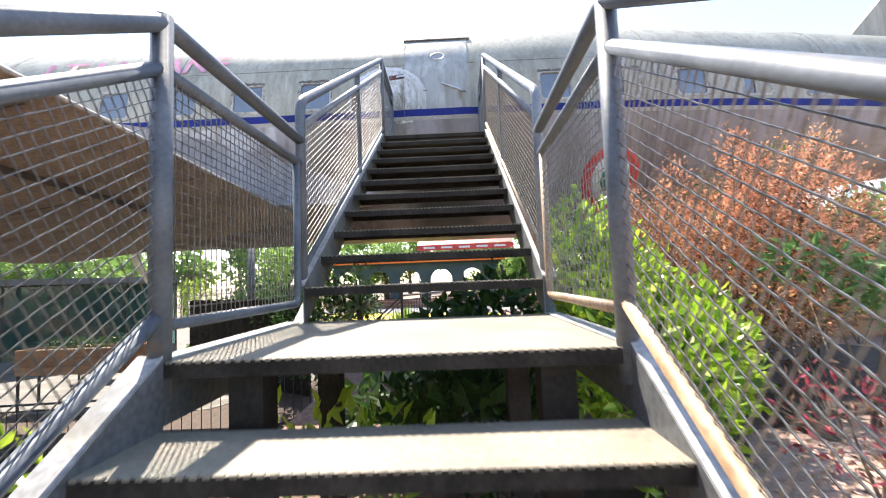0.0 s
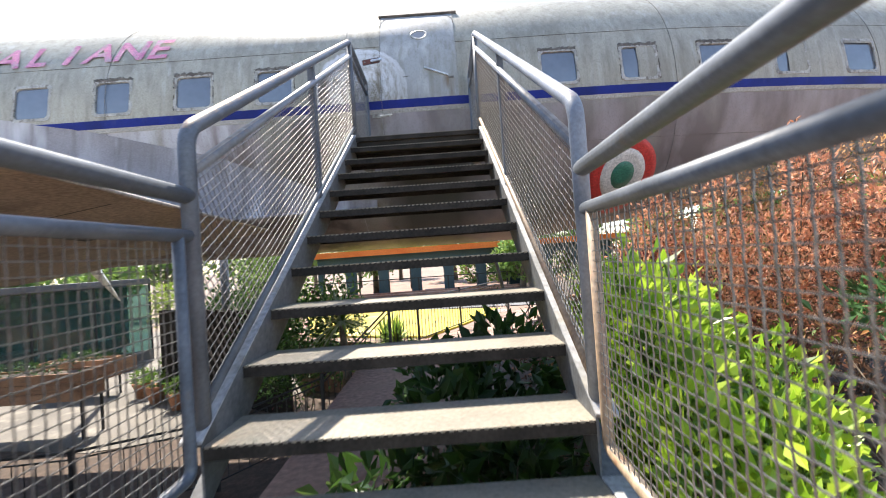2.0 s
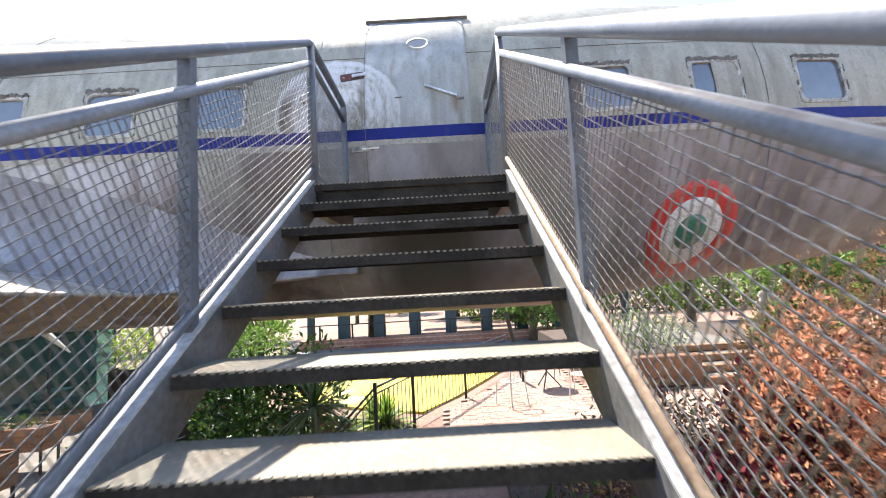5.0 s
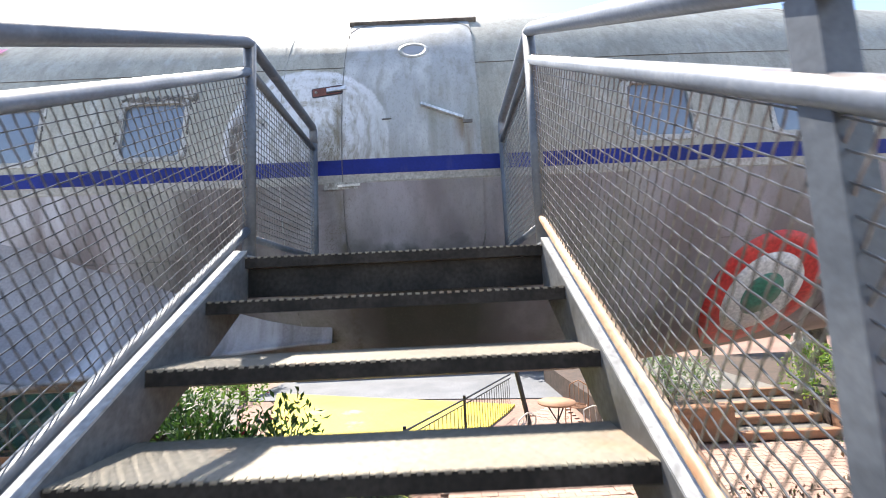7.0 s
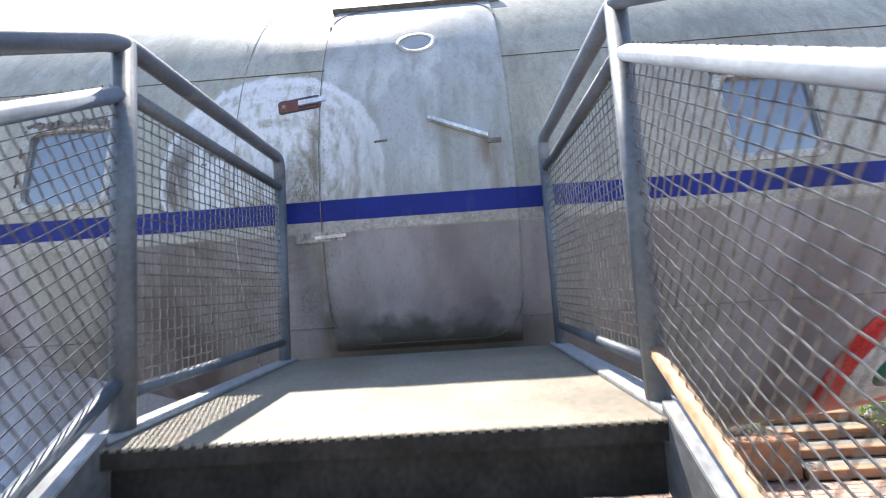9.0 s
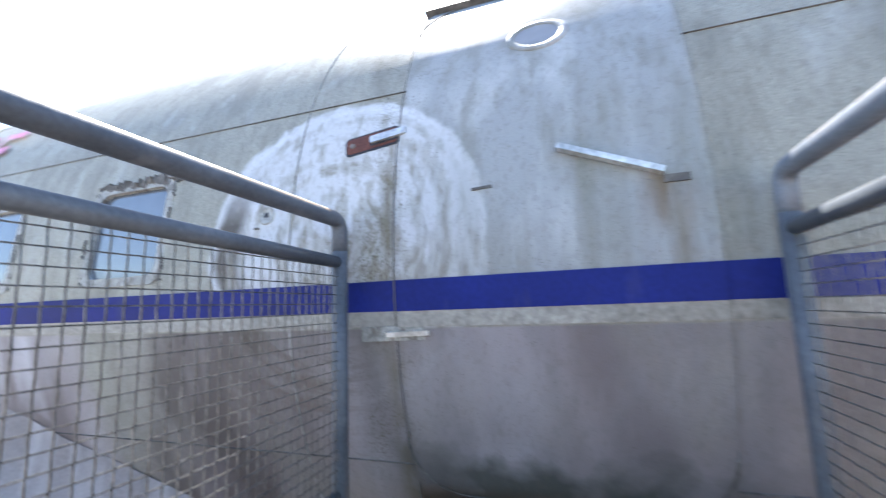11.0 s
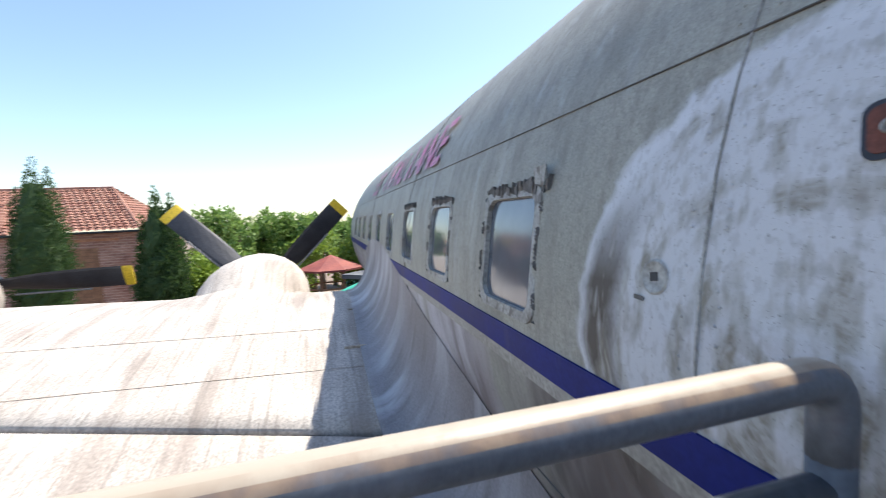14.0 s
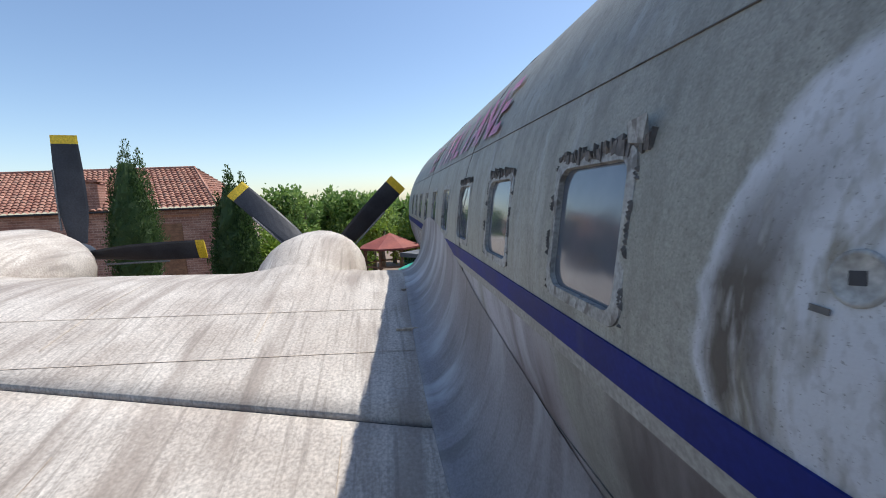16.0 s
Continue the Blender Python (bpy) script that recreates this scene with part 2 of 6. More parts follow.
    # fine mottling of grime, then pitting
    colour = over(ranged(noise_at((55, 55, 34)), 0.53, 0.63, 0.18), (0.13, 0.12, 0.10), colour)
    vor = n.new("ShaderNodeTexNoise")
    vor.inputs["Scale"].default_value, vor.inputs["Detail"].default_value = 190, 4
    l.new(geo.outputs["Position"], vor.inputs[0])
    colour = over(ranged(vor.outputs[0], 0.64, 0.70, 0.6), (0.10, 0.095, 0.08), colour)
    l.new(colour, b.inputs["Base Color"])
    return m


def worn_lit_rail(name, bare, rust, pale):
    """Blue-grey pipe paint; upward faces turn pale for gripped, rubbed metal and for sunlight painted in, with rust at
    the edges of the paint.
    """
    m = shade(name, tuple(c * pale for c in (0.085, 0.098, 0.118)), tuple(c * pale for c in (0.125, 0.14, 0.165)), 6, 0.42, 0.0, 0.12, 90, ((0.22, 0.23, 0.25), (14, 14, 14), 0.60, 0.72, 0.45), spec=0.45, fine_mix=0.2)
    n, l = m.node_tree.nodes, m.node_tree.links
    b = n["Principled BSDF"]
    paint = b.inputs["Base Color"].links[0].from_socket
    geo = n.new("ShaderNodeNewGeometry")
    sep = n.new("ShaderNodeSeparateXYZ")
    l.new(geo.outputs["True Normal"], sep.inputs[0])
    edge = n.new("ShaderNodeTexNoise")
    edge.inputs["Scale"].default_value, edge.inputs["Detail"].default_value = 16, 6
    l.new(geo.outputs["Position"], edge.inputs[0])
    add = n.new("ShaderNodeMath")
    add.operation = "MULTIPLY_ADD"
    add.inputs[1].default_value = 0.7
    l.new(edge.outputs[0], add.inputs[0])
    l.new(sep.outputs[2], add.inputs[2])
    # tint by upward normal: rust, then worn metal with painted-in sunlight
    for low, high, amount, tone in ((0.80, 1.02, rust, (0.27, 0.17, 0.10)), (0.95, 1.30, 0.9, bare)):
        top_mask = n.new("ShaderNodeMapRange")
        top_mask.inputs[1].default_value, top_mask.inputs[2].default_value, top_mask.inputs[4].default_value = low, high, amount
        l.new(add.outputs[0], top_mask.inputs[0])
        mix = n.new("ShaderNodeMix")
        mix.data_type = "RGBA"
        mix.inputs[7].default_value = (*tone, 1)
        l.new(top_mask.outputs[0], mix.inputs[0])
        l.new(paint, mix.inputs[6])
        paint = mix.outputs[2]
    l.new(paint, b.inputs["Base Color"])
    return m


M = {
    "skin": fuselage_shade(),
    "wing": shade("wing_skin", (0.44, 0.385, 0.33), (0.56, 0.51, 0.45), 1.6, 0.6, 0, 0.15, 42, ((0.24, 0.195, 0.16), (0.5, 4.5, 1.0), 0.48, 0.66, 0.65), ((0.19, 0.16, 0.135), (1.3, 24.0, 1.0), 0.52, 0.66, 0.45), fine_mix=0.34),
    "under": shade("wing_underside", (0.42, 0.345, 0.27), (0.54, 0.455, 0.36), 1.1, 0.65, 0, 0.15, 30, ((0.17, 0.13, 0.10), (0.9, 2.6, 1), 0.52, 0.7, 0.7)),
    "fillet": shade("fillet_paint", (0.185, 0.17, 0.175), (0.26, 0.245, 0.255), 1.4, 0.55, 0, 0.12, 60, ((0.50, 0.50, 0.53), (2.4, 1.0, 0.5), 0.50, 0.66, 0.8), ((0.11, 0.095, 0.085), (9, 2.2, 1.2), 0.53, 0.68, 0.5), fine_mix=0.18),
    "blue": shade("blue_stripe", (0.006, 0.014, 0.12), (0.010, 0.022, 0.19), 2.5, 0.55, 0, 0.06, 60, ((0.05, 0.06, 0.15), (9, 9, 2), 0.60, 0.75, 0.5), fine_mix=0.15, spec=0.2),
    "cream": shade("cream_band", (0.27, 0.26, 0.235), (0.36, 0.35, 0.32), 3, 0.55, 0, 0.1, 50, ((0.26, 0.25, 0.23), (6, 6, 2), 0.5, 0.7, 0.7)),
    "pink": shade("pink_lettering", (0.56, 0.17, 0.31), (0.62, 0.28, 0.41), 6, 0.6, 0, 0.1, 60, ((0.40, 0.39, 0.37), (9, 9, 5), 0.52, 0.62, 0.6)),
    "red": shade("red_paint", (0.50, 0.03, 0.03), (0.60, 0.06, 0.05), 3, 0.5),
    "white": shade("white_paint", (0.62, 0.60, 0.57), (0.72, 0.70, 0.67), 3, 0.55),
    "green": shade("green_paint", (0.03, 0.16, 0.11), (0.05, 0.22, 0.15), 3, 0.5),
    "seam": shade("dark_seam", (0.09, 0.085, 0.08), (0.16, 0.15, 0.14), 8, 0.8),
    "frame": shade("window_surround", (0.27, 0.27, 0.25), (0.42, 0.42, 0.40), 7, 0.6, 0, 0.3, 70, ((0.13, 0.115, 0.10), (22, 22, 12), 0.54, 0.62, 0.85)),
    "rust": shade("rusty_recess", (0.09, 0.03, 0.022), (0.16, 0.055, 0.038), 12, 0.75, 0, 0.3, 90),
    "bare": shade("bare_metal", (0.55, 0.55, 0.54), (0.70, 0.70, 0.69), 8, 0.4, 0.6, 0.05),
    "steel": shade("grey_painted_steel", (0.082, 0.094, 0.112), (0.122, 0.137, 0.158), 6, 0.45, 0, 0.15, 70, ((0.24, 0.25, 0.27), (14, 14, 14), 0.62, 0.74, 0.4), ((0.20, 0.13, 0.085), (9, 9, 9), 0.66, 0.76, 0.55), spec=0.4, fine_mix=0.2),
    "rail_worn_lit": worn_lit_rail("worn_lit_handrail", (0.44, 0.43, 0.41), 0.4, 1.7),
    "rail_rust_lit": worn_lit_rail("rusty_lit_rail", (0.41, 0.355, 0.28), 0.8, 1.0),
    "wire": shade("galvanised_wire", (0.13, 0.125, 0.12), (0.22, 0.21, 0.195), 20, 0.33, 0.5, 0.0, 80),
    "tread": shade("worn_checker_plate", (0.185, 0.162, 0.125), (0.255, 0.225, 0.175), 3.0, 0.55, 0.0, 0.0, 60, ((0.30, 0.17, 0.09), (4, 4, 4), 0.60, 0.72, 0.45), ((0.17, 0.17, 0.13), (5, 5, 5), 0.6, 0.7, 0.6), fine_mix=0.25),
    # near-black: shade under the treads put into colour; fence boards share it
    "tread_dark": shade("shade_dark_steel", (0.018, 0.016, 0.014), (0.04, 0.035, 0.03), 6, 0.75, 0, 0.2, 60, spec=0.2),
    # darker copy of the stringer paint: shade on webs and lower flanges painted in
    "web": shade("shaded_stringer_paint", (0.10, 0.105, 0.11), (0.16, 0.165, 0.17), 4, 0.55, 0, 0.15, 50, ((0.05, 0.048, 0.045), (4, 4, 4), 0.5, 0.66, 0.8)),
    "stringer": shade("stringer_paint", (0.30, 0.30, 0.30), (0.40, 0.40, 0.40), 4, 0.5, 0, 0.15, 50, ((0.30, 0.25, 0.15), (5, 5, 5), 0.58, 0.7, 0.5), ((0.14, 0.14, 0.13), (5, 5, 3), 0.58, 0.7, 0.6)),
    "tan_rail": shade("rust_washed_rail", (0.27, 0.175, 0.105), (0.37, 0.275, 0.185), 6, 0.5, 0, 0.15, 60, ((0.30, 0.14, 0.07), (12, 12, 12), 0.56, 0.7, 0.7)),
    "blade": shade("black_propeller", (0.018, 0.02, 0.028), (0.032, 0.035, 0.045), 3, 0.5, 0, 0.08, 40),
    "yellow": shade("yellow_paint", (0.68, 0.46, 0.02), (0.76, 0.54, 0.04), 2, 0.55),
    "rubber": shade("grey_deicer", (0.16, 0.16, 0.16), (0.24, 0.24, 0.24), 20, 0.7, 0, 0.3, 90),
}


def checker(m):
    """Raised tear-drop ribs for the tread plate, two crossing directions."""
    n, l = m.node_tree.nodes, m.node_tree.links
    geo = n.new("ShaderNodeNewGeometry")
    last = None
    for turn in (45, -45):
        mp = n.new("ShaderNodeMapping")
        mp.inputs["Rotation"].default_value = (0, 0, radians(turn))
        mp.inputs["Scale"].default_value = (32, 32, 0.01)
        l.new(geo.outputs["Position"], mp.inputs[0])
        ch = n.new("ShaderNodeTexBrick")
        ch.inputs["Scale"].default_value = 1.0
        ch.inputs["Mortar Size"].default_value = 0.30
        ch.inputs["Mortar Smooth"].default_value = 0.6
        ch.inputs["Brick Width"].default_value, ch.inputs["Row Height"].default_value = 2.0, 1.0
        l.new(mp.outputs[0], ch.inputs[0])
        bp = n.new("ShaderNodeBump")
        bp.inputs["Strength"].default_value, bp.inputs["Distance"].default_value, bp.invert = 0.13, 0.003, True
        l.new(ch.outputs["Fac"], bp.inputs["Height"])
        if last:
            l.new(last.outputs[0], bp.inputs["Normal"])
        last = bp
    l.new(last.outputs[0], n["Principled BSDF"].inputs["Normal"])


checker(M["tread"])


def pane_shade(name, tone, rough, ior=1.75, metal=0.0):
    m = shade(name, tone, tuple(c * 1.25 for c in tone), 2.0, rough, metal, 0.04, 12, spec=0.9, fine_mix=0.1)
    m.node_tree.nodes["Principled BSDF"].inputs["IOR"].default_value = ior
    return m


M["pane"] = pane_shade("dusty_perspex", (0.09, 0.105, 0.13), 0.12, 1.8)
M["dull_pane"] = pane_shade("clouded_perspex", (0.20, 0.21, 0.23), 0.5, 1.45)


# ---- building helpers ----
def thing(name, at=(0, 0, 0), label="", category="", group="", kind=""):
    ob = new(name)
    ob.location = at
    ob.empty_display_size = 0.1
    return tagged(ob, label, category, group, kind)


def base_of(ob):
    at = Vector(ob.location)
    while ob.parent:
        ob = ob.parent
        at += ob.location
    return at


def part(name, bm, material, parent=None, label="", smooth=False):
    """Links a bmesh or a Geo, given in world places, as one mesh object under a thing or a part."""
    me = bpy.data.meshes.new(name)
    at = base_of(parent) if parent else Vector()
    if isinstance(bm, Geo):
        me.from_pydata([(a - at.x, b - at.y, c - at.z) for a, b, c in bm.v], [], bm.f)
    else:
        bmesh.ops.translate(bm, vec=-at, verts=bm.verts)
        bm.to_mesh(me)
        bm.free()
    if smooth:
        me.polygons.foreach_set("use_smooth", [True] * len(me.polygons))
    me.materials.append(material)
    ob = new(name, me)
    ob.parent = parent
    if label:
        ob["label"] = label
    return ob


class Geo:
    """Points and faces gathered for one mesh."""

    def __init__(self):
        self.v, self.f = [], []

    def box(self, x0, x1, y0, y1, z0, z1):
        k = len(self.v)
        self.v += [(x, y, z) for x in (x0, x1) for y in (y0, y1) for z in (z0, z1)]
        self.f += [tuple(k + i for i in q) for q in ((0, 1, 3, 2), (4, 6, 7, 5), (0, 4, 5, 1), (2, 3, 7, 6), (0, 2, 6, 4), (1, 5, 7, 3))]
        return self

    def tube(self, pts, r, seg=10, caps=True, taper=None):
        pts = [Vector(p) for p in pts]
        k, rings = len(self.v), len(pts)
        side = None
        for i, p in enumerate(pts):
            way = (pts[min(i + 1, rings - 1)] - pts[max(i - 1, 0)]).normalized()
            if side is None:
                side = way.orthogonal().normalized()
            side = (side - way * side.dot(way)).normalized()
            up = way.cross(side)
            rad = r if taper is None else taper[i]
            for s in range(seg):
                a = 2 * math.pi * s / seg
                self.v.append(tuple(p + (side * math.cos(a) + up * math.sin(a)) * rad))
        for i in range(rings - 1):
            for s in range(seg):
                a, b = k + i * seg + s, k + i * seg + (s + 1) % seg
                self.f.append((a, b, b + seg, a + seg))
        if caps:
            self.f.append(tuple(k + s for s in reversed(range(seg))))
            self.f.append(tuple(k + (rings - 1) * seg + s for s in range(seg)))
        return self

    def grid(self, rows, close=False):
        k, w = len(self.v), len(rows[0])
        for row in rows:
            self.v += [tuple(p) for p in row]
        for i in range(len(rows) - 1):
            for j in range(w if close else w - 1):
                a, b = k + i * w + j, k + i * w + (j + 1) % w
                self.f.append((a, b, b + w, a + w))
        return self

    def slab(self, outline, z0, z1):
        """A flat plate of the outline (x, y), between two heights."""
        k, n = len(self.v), len(outline)
        self.v += [(x, y, z) for z in (z0, z1) for x, y in outline]
        self.f += [tuple(k + i for i in reversed(range(n))), tuple(k + n + i for i in range(n))]
        self.f += [(k + i, k + (i + 1) % n, k + n + (i + 1) % n, k + n + i) for i in range(n)]
        return self


def rounded(pts, r=0.06, steps=5):
    """A line with its corners rounded."""
    pts = [Vector(p) for p in pts]
    out = [pts[0]]
    for a, b, c in zip(pts, pts[1:], pts[2:]):
        u, w = (a - b).normalized(), (c - b).normalized()
        k = min(r, (a - b).length * 0.45, (c - b).length * 0.45)
        p, q = b + u * k, b + w * k
        for i in range(steps + 1):
            t = i / steps
            out.append(p * (1 - t) ** 2 + b * 2 * t * (1 - t) + q * t * t)
    return out + [pts[-1]]


def bevelled(x0, x1, y0, y1, z0, z1, width=0.006, segments=2):
    bm = bmesh.new()
    bmesh.ops.create_cube(bm, size=1, matrix=Matrix.Translation(((x0 + x1) / 2, (y0 + y1) / 2, (z0 + z1) / 2)) @ Matrix.Diagonal((x1 - x0, y1 - y0, z1 - z0, 1)))
    bmesh.ops.bevel(bm, geom=bm.edges[:], offset=width, segments=segments, affect="EDGES", profile=0.5)
    return bm


def shared(name, mesh, at, parent, label="", turn=None):
    ob = new(name, mesh)
    ob.parent = parent
    ob.location = at
    if turn:
        ob.rotation_euler = turn
    if label:
        ob["label"] = label
    return ob


# ---- levels of the stair ----
GROUND, LOW = -1.26, -2.5
GOING, RISE, HALF, LOW_HALF = 0.2923, 0.1828, 0.63, 0.645
TOP_Y, TOP_Z = 10 * GOING, 10 * RISE
FRONT_Y, LAND_Z = -1.05, -RISE
SLOPE = RISE / GOING
RX = 0.66


def nose(y):
    return y * SLOPE


def lower_nose(y):
    return LAND_Z + (y - FRONT_Y) * SLOPE


stair = thing("metal_staircase", (0, -2.6, GROUND), "grey painted steel staircase with checker-plate treads and wire-mesh railings", "staircase")


def tread_mesh(width, depth, name):
    """Folded checker plate: top, front lip, back lip, and a toothed nosing."""
    g = Geo()
    g.box(-width / 2, width / 2, 0, depth, -0.006, 0)
    g.box(-width / 2, width / 2, 0.0, 0.006, -0.045, -0.006)
    g.box(-width / 2, width / 2, depth - 0.006, depth, -0.04, -0.006)
    n = int(width / 0.028)
    for i in range(n):
        x = -width / 2 + (i + 0.5) * width / n
        g.box(x - 0.0075, x + 0.0075, -0.002, 0.012, -0.005, 0.0026)
    me = bpy.data.meshes.new(name)
    me.from_pydata(g.v, [], g.f)
    me.materials.append(M["tread"])
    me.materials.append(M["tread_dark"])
    # all but the plate top and teeth take the shade as near-black colour
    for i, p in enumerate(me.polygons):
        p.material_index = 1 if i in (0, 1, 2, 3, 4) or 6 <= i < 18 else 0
    return me


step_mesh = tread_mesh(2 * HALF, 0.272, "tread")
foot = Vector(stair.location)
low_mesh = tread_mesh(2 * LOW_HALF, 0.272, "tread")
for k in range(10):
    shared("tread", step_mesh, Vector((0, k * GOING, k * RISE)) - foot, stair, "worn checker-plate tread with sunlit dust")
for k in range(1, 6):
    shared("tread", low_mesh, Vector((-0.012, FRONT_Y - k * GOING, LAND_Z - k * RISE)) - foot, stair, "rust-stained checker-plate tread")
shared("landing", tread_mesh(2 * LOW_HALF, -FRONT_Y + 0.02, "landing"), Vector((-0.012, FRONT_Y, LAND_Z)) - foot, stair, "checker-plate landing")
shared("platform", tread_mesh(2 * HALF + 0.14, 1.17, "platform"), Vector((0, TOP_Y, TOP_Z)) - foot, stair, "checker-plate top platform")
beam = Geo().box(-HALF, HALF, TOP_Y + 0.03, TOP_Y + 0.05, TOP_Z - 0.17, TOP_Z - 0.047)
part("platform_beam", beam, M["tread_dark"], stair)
for sx in (-1, 1):

    def stringer(name, y0, y1, line, drop, half=HALF):
        xa, xb = sorted((sx * half, sx * (half + 0.008)))
        fa, fb = sorted((sx * (half + 0.001), sx * (half + 0.075)))
        if half == LOW_HALF:
            xa, xb, fa, fb = (v - 0.012 for v in (xa, xb, fa, fb))
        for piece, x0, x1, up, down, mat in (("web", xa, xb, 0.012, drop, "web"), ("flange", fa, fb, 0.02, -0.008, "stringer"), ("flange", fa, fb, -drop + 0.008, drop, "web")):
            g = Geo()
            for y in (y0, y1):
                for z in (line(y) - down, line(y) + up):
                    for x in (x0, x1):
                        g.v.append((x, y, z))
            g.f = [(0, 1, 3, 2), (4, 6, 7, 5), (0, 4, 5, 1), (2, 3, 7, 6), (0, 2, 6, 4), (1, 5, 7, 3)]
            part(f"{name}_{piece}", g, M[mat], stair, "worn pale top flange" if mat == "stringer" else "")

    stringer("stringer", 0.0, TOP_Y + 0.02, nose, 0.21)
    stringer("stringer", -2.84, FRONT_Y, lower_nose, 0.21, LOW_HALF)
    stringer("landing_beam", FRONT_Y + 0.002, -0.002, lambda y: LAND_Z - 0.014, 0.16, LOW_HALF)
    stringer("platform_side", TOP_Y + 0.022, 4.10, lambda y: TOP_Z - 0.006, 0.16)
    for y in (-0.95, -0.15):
        part("support_column", Geo().box(sx * 0.45 - 0.05, sx * 0.45 + 0.05, y - 0.05, y + 0.05, GROUND, LAND_Z - 0.046), M["tread_dark"], stair, "near-black support column")

# railings: posts, rails and crimped mesh
R_POST, R_TOP, R_MID = 0.031, 0.028, 0.0215


def crimped(a, b, low, high, x, pitch=0.032, r=0.002):
    """Crimped square mesh between two upright lines y=a and y=b and the parallel lines low(y), high(y); the weave runs with the slope."""
    tilt = math.atan2(low(b) - low(a), b - a)
    c, s = math.cos(tilt), math.sin(tilt)
    tall, z0 = (high(a) - low(a)) * c, low(a)
    g = Geo()

    def wire(u0, v0, u1, v1, lay):
        n = max(1, round(math.hypot(u1 - u0, v1 - v0) / pitch))
        pts = []
        for k in range(n + 1):
            u, v = u0 + (u1 - u0) * k / n, v0 + (v1 - v0) * k / n
            pts.append((x + (0.0013 if (k + lay) % 2 else -0.0013), a + u * c - v * s, z0 + u * s + v * c))
        g.tube(pts, r, 4, False)

    for j in range(1, int(tall / pitch) + 1):
        v = (j - 0.5) * pitch
        wire(v * s / c, v, (b - a + v * s) / c, v, j)
    end = (b - a + tall * s) / c
    for i in range(1, int(end / pitch) + 1):
        u = (i - 0.5) * pitch
        v0 = max(0.0, (u * c - (b - a)) / s) if s > 1e-4 else 0.0
        v1 = min(tall, u * c / s) if s > 1e-4 else tall
        if v1 - v0 > pitch * 0.5:
            wire(u, v0, u, v1, i + 1)
    return g


P0, P1, P2, P3, P4 = -1.03, 0.06, 1.625, 3.025, 4.04
RAIL = 1.005
DROP = 0.147
land_top = LAND_Z + 1.0
plat_top = TOP_Z + 1.03
for sx in (-1, 1):
    x = sx * RX

    def up(y):
        return nose(y) + RAIL - 0.011 * (y - P1)

    # flight rail: up from the first post, over the platform, down the end post
    bend, corner = Vector((x, P3 - 0.02, up(P3) - 0.008)), Vector((x + sx * 0.012, P4, plat_top - 0.005))
    part("top_rail", Geo().tube(rounded([(x, P1, nose(P1) - 0.05), (x, P1, up(P1)), tuple(bend), tuple(corner), (x + sx * 0.012, P4, plat_top - 0.12)], 0.07, 6), R_TOP, 16), M["rail_rust_lit"] if sx < 0 else M["rail_worn_lit"], stair, "handrail worn on top, with its sunlit side painted paler", True)
    part("end_post", Geo().tube([(x + sx * 0.012, P4, plat_top - 0.118), (x + sx * 0.012, P4, TOP_Z - 0.1)], R_TOP, 14), M["steel"], stair, "", True)
    part("post", Geo().tube([(x, P3, nose(P3) - 0.09), (x, P3, up(P3) - 0.002)], R_POST - 0.002, 12), M["steel"], stair, "", True)
    part("post", Geo().box(x + sx * 0.012 - 0.022, x + sx * 0.012 + 0.022, P2 - 0.022, P2 + 0.022, nose(P2) - 0.12, up(P2) - 0.02), M["steel"], stair)
    part("mid_rail", Geo().tube([(x, P1 + 0.02, up(P1 + 0.02) - DROP), (x, P3 - 0.02, up(P3 - 0.02) - DROP)], R_MID, 12), M["rail_worn_lit"], stair, "", True)
    part("mid_rail", Geo().tube([(x, P3 + 0.02, up(P3) - DROP), (x + sx * 0.012, P4 - 0.02, plat_top - DROP - 0.012)], R_MID, 12), M["steel"], stair, "", True)
    part("bottom_rail", Geo().tube([(x, P1 + 0.02, nose(P1) + 0.075), (x, P3 - 0.02, nose(P3) + 0.065)], 0.019, 10), M["tan_rail"] if sx > 0 else M["steel"], stair, "", True)
    part("bottom_rail", Geo().tube([(x, P3 + 0.02, TOP_Z + 0.10), (x + sx * 0.012, P4 - 0.02, TOP_Z + 0.10)], 0.017, 10), M["steel"], stair, "", True)
    part("wire_mesh", crimped(P1 + 0.03, P3 - 0.02, lambda y: nose(y) + 0.075, lambda y: up(y) - DROP, x), M["wire"], stair, "crimped wire-mesh infill panel")
    part("wire_mesh", crimped(P3 + 0.03, P4 - 0.02, lambda y: TOP_Z + 0.10, lambda y: plat_top - DROP - 0.006, x + sx * 0.006), M["wire"], stair, "crimped wire-mesh infill panel")
    # landing panel with its own frame bar, and the lower flight, which stands a little aside
    xl, xm = x - 0.022, x - 0.011
    part("post", Geo().tube([(xl, P0, LAND_Z - 0.1), (xl, P0, land_top + 0.02)], R_POST, 14), M["steel"], stair, "", True)
    low_end = -2.84
    part("top_rail", Geo().tube(rounded([(xl, low_end, lower_nose(low_end) + RAIL - 0.01), (xl, P0, land_top + 0.005), (x, P1 - 0.01, land_top)], 0.05), R_TOP, 14), M["steel"], stair, "grey handrail of the landing and lower flight", True)
    part("mid_rail", Geo().tube([(xl, P0 + 0.02, land_top - 0.145), (x, P1 - 0.01, land_top - 0.135)], R_MID, 12), M["steel"], stair, "", True)
    part("mid_rail", Geo().tube([(xl, low_end, lower_nose(low_end) + RAIL - DROP), (xl, P0 - 0.02, land_top - 0.15)], R_MID, 12), M["steel"], stair, "", True)
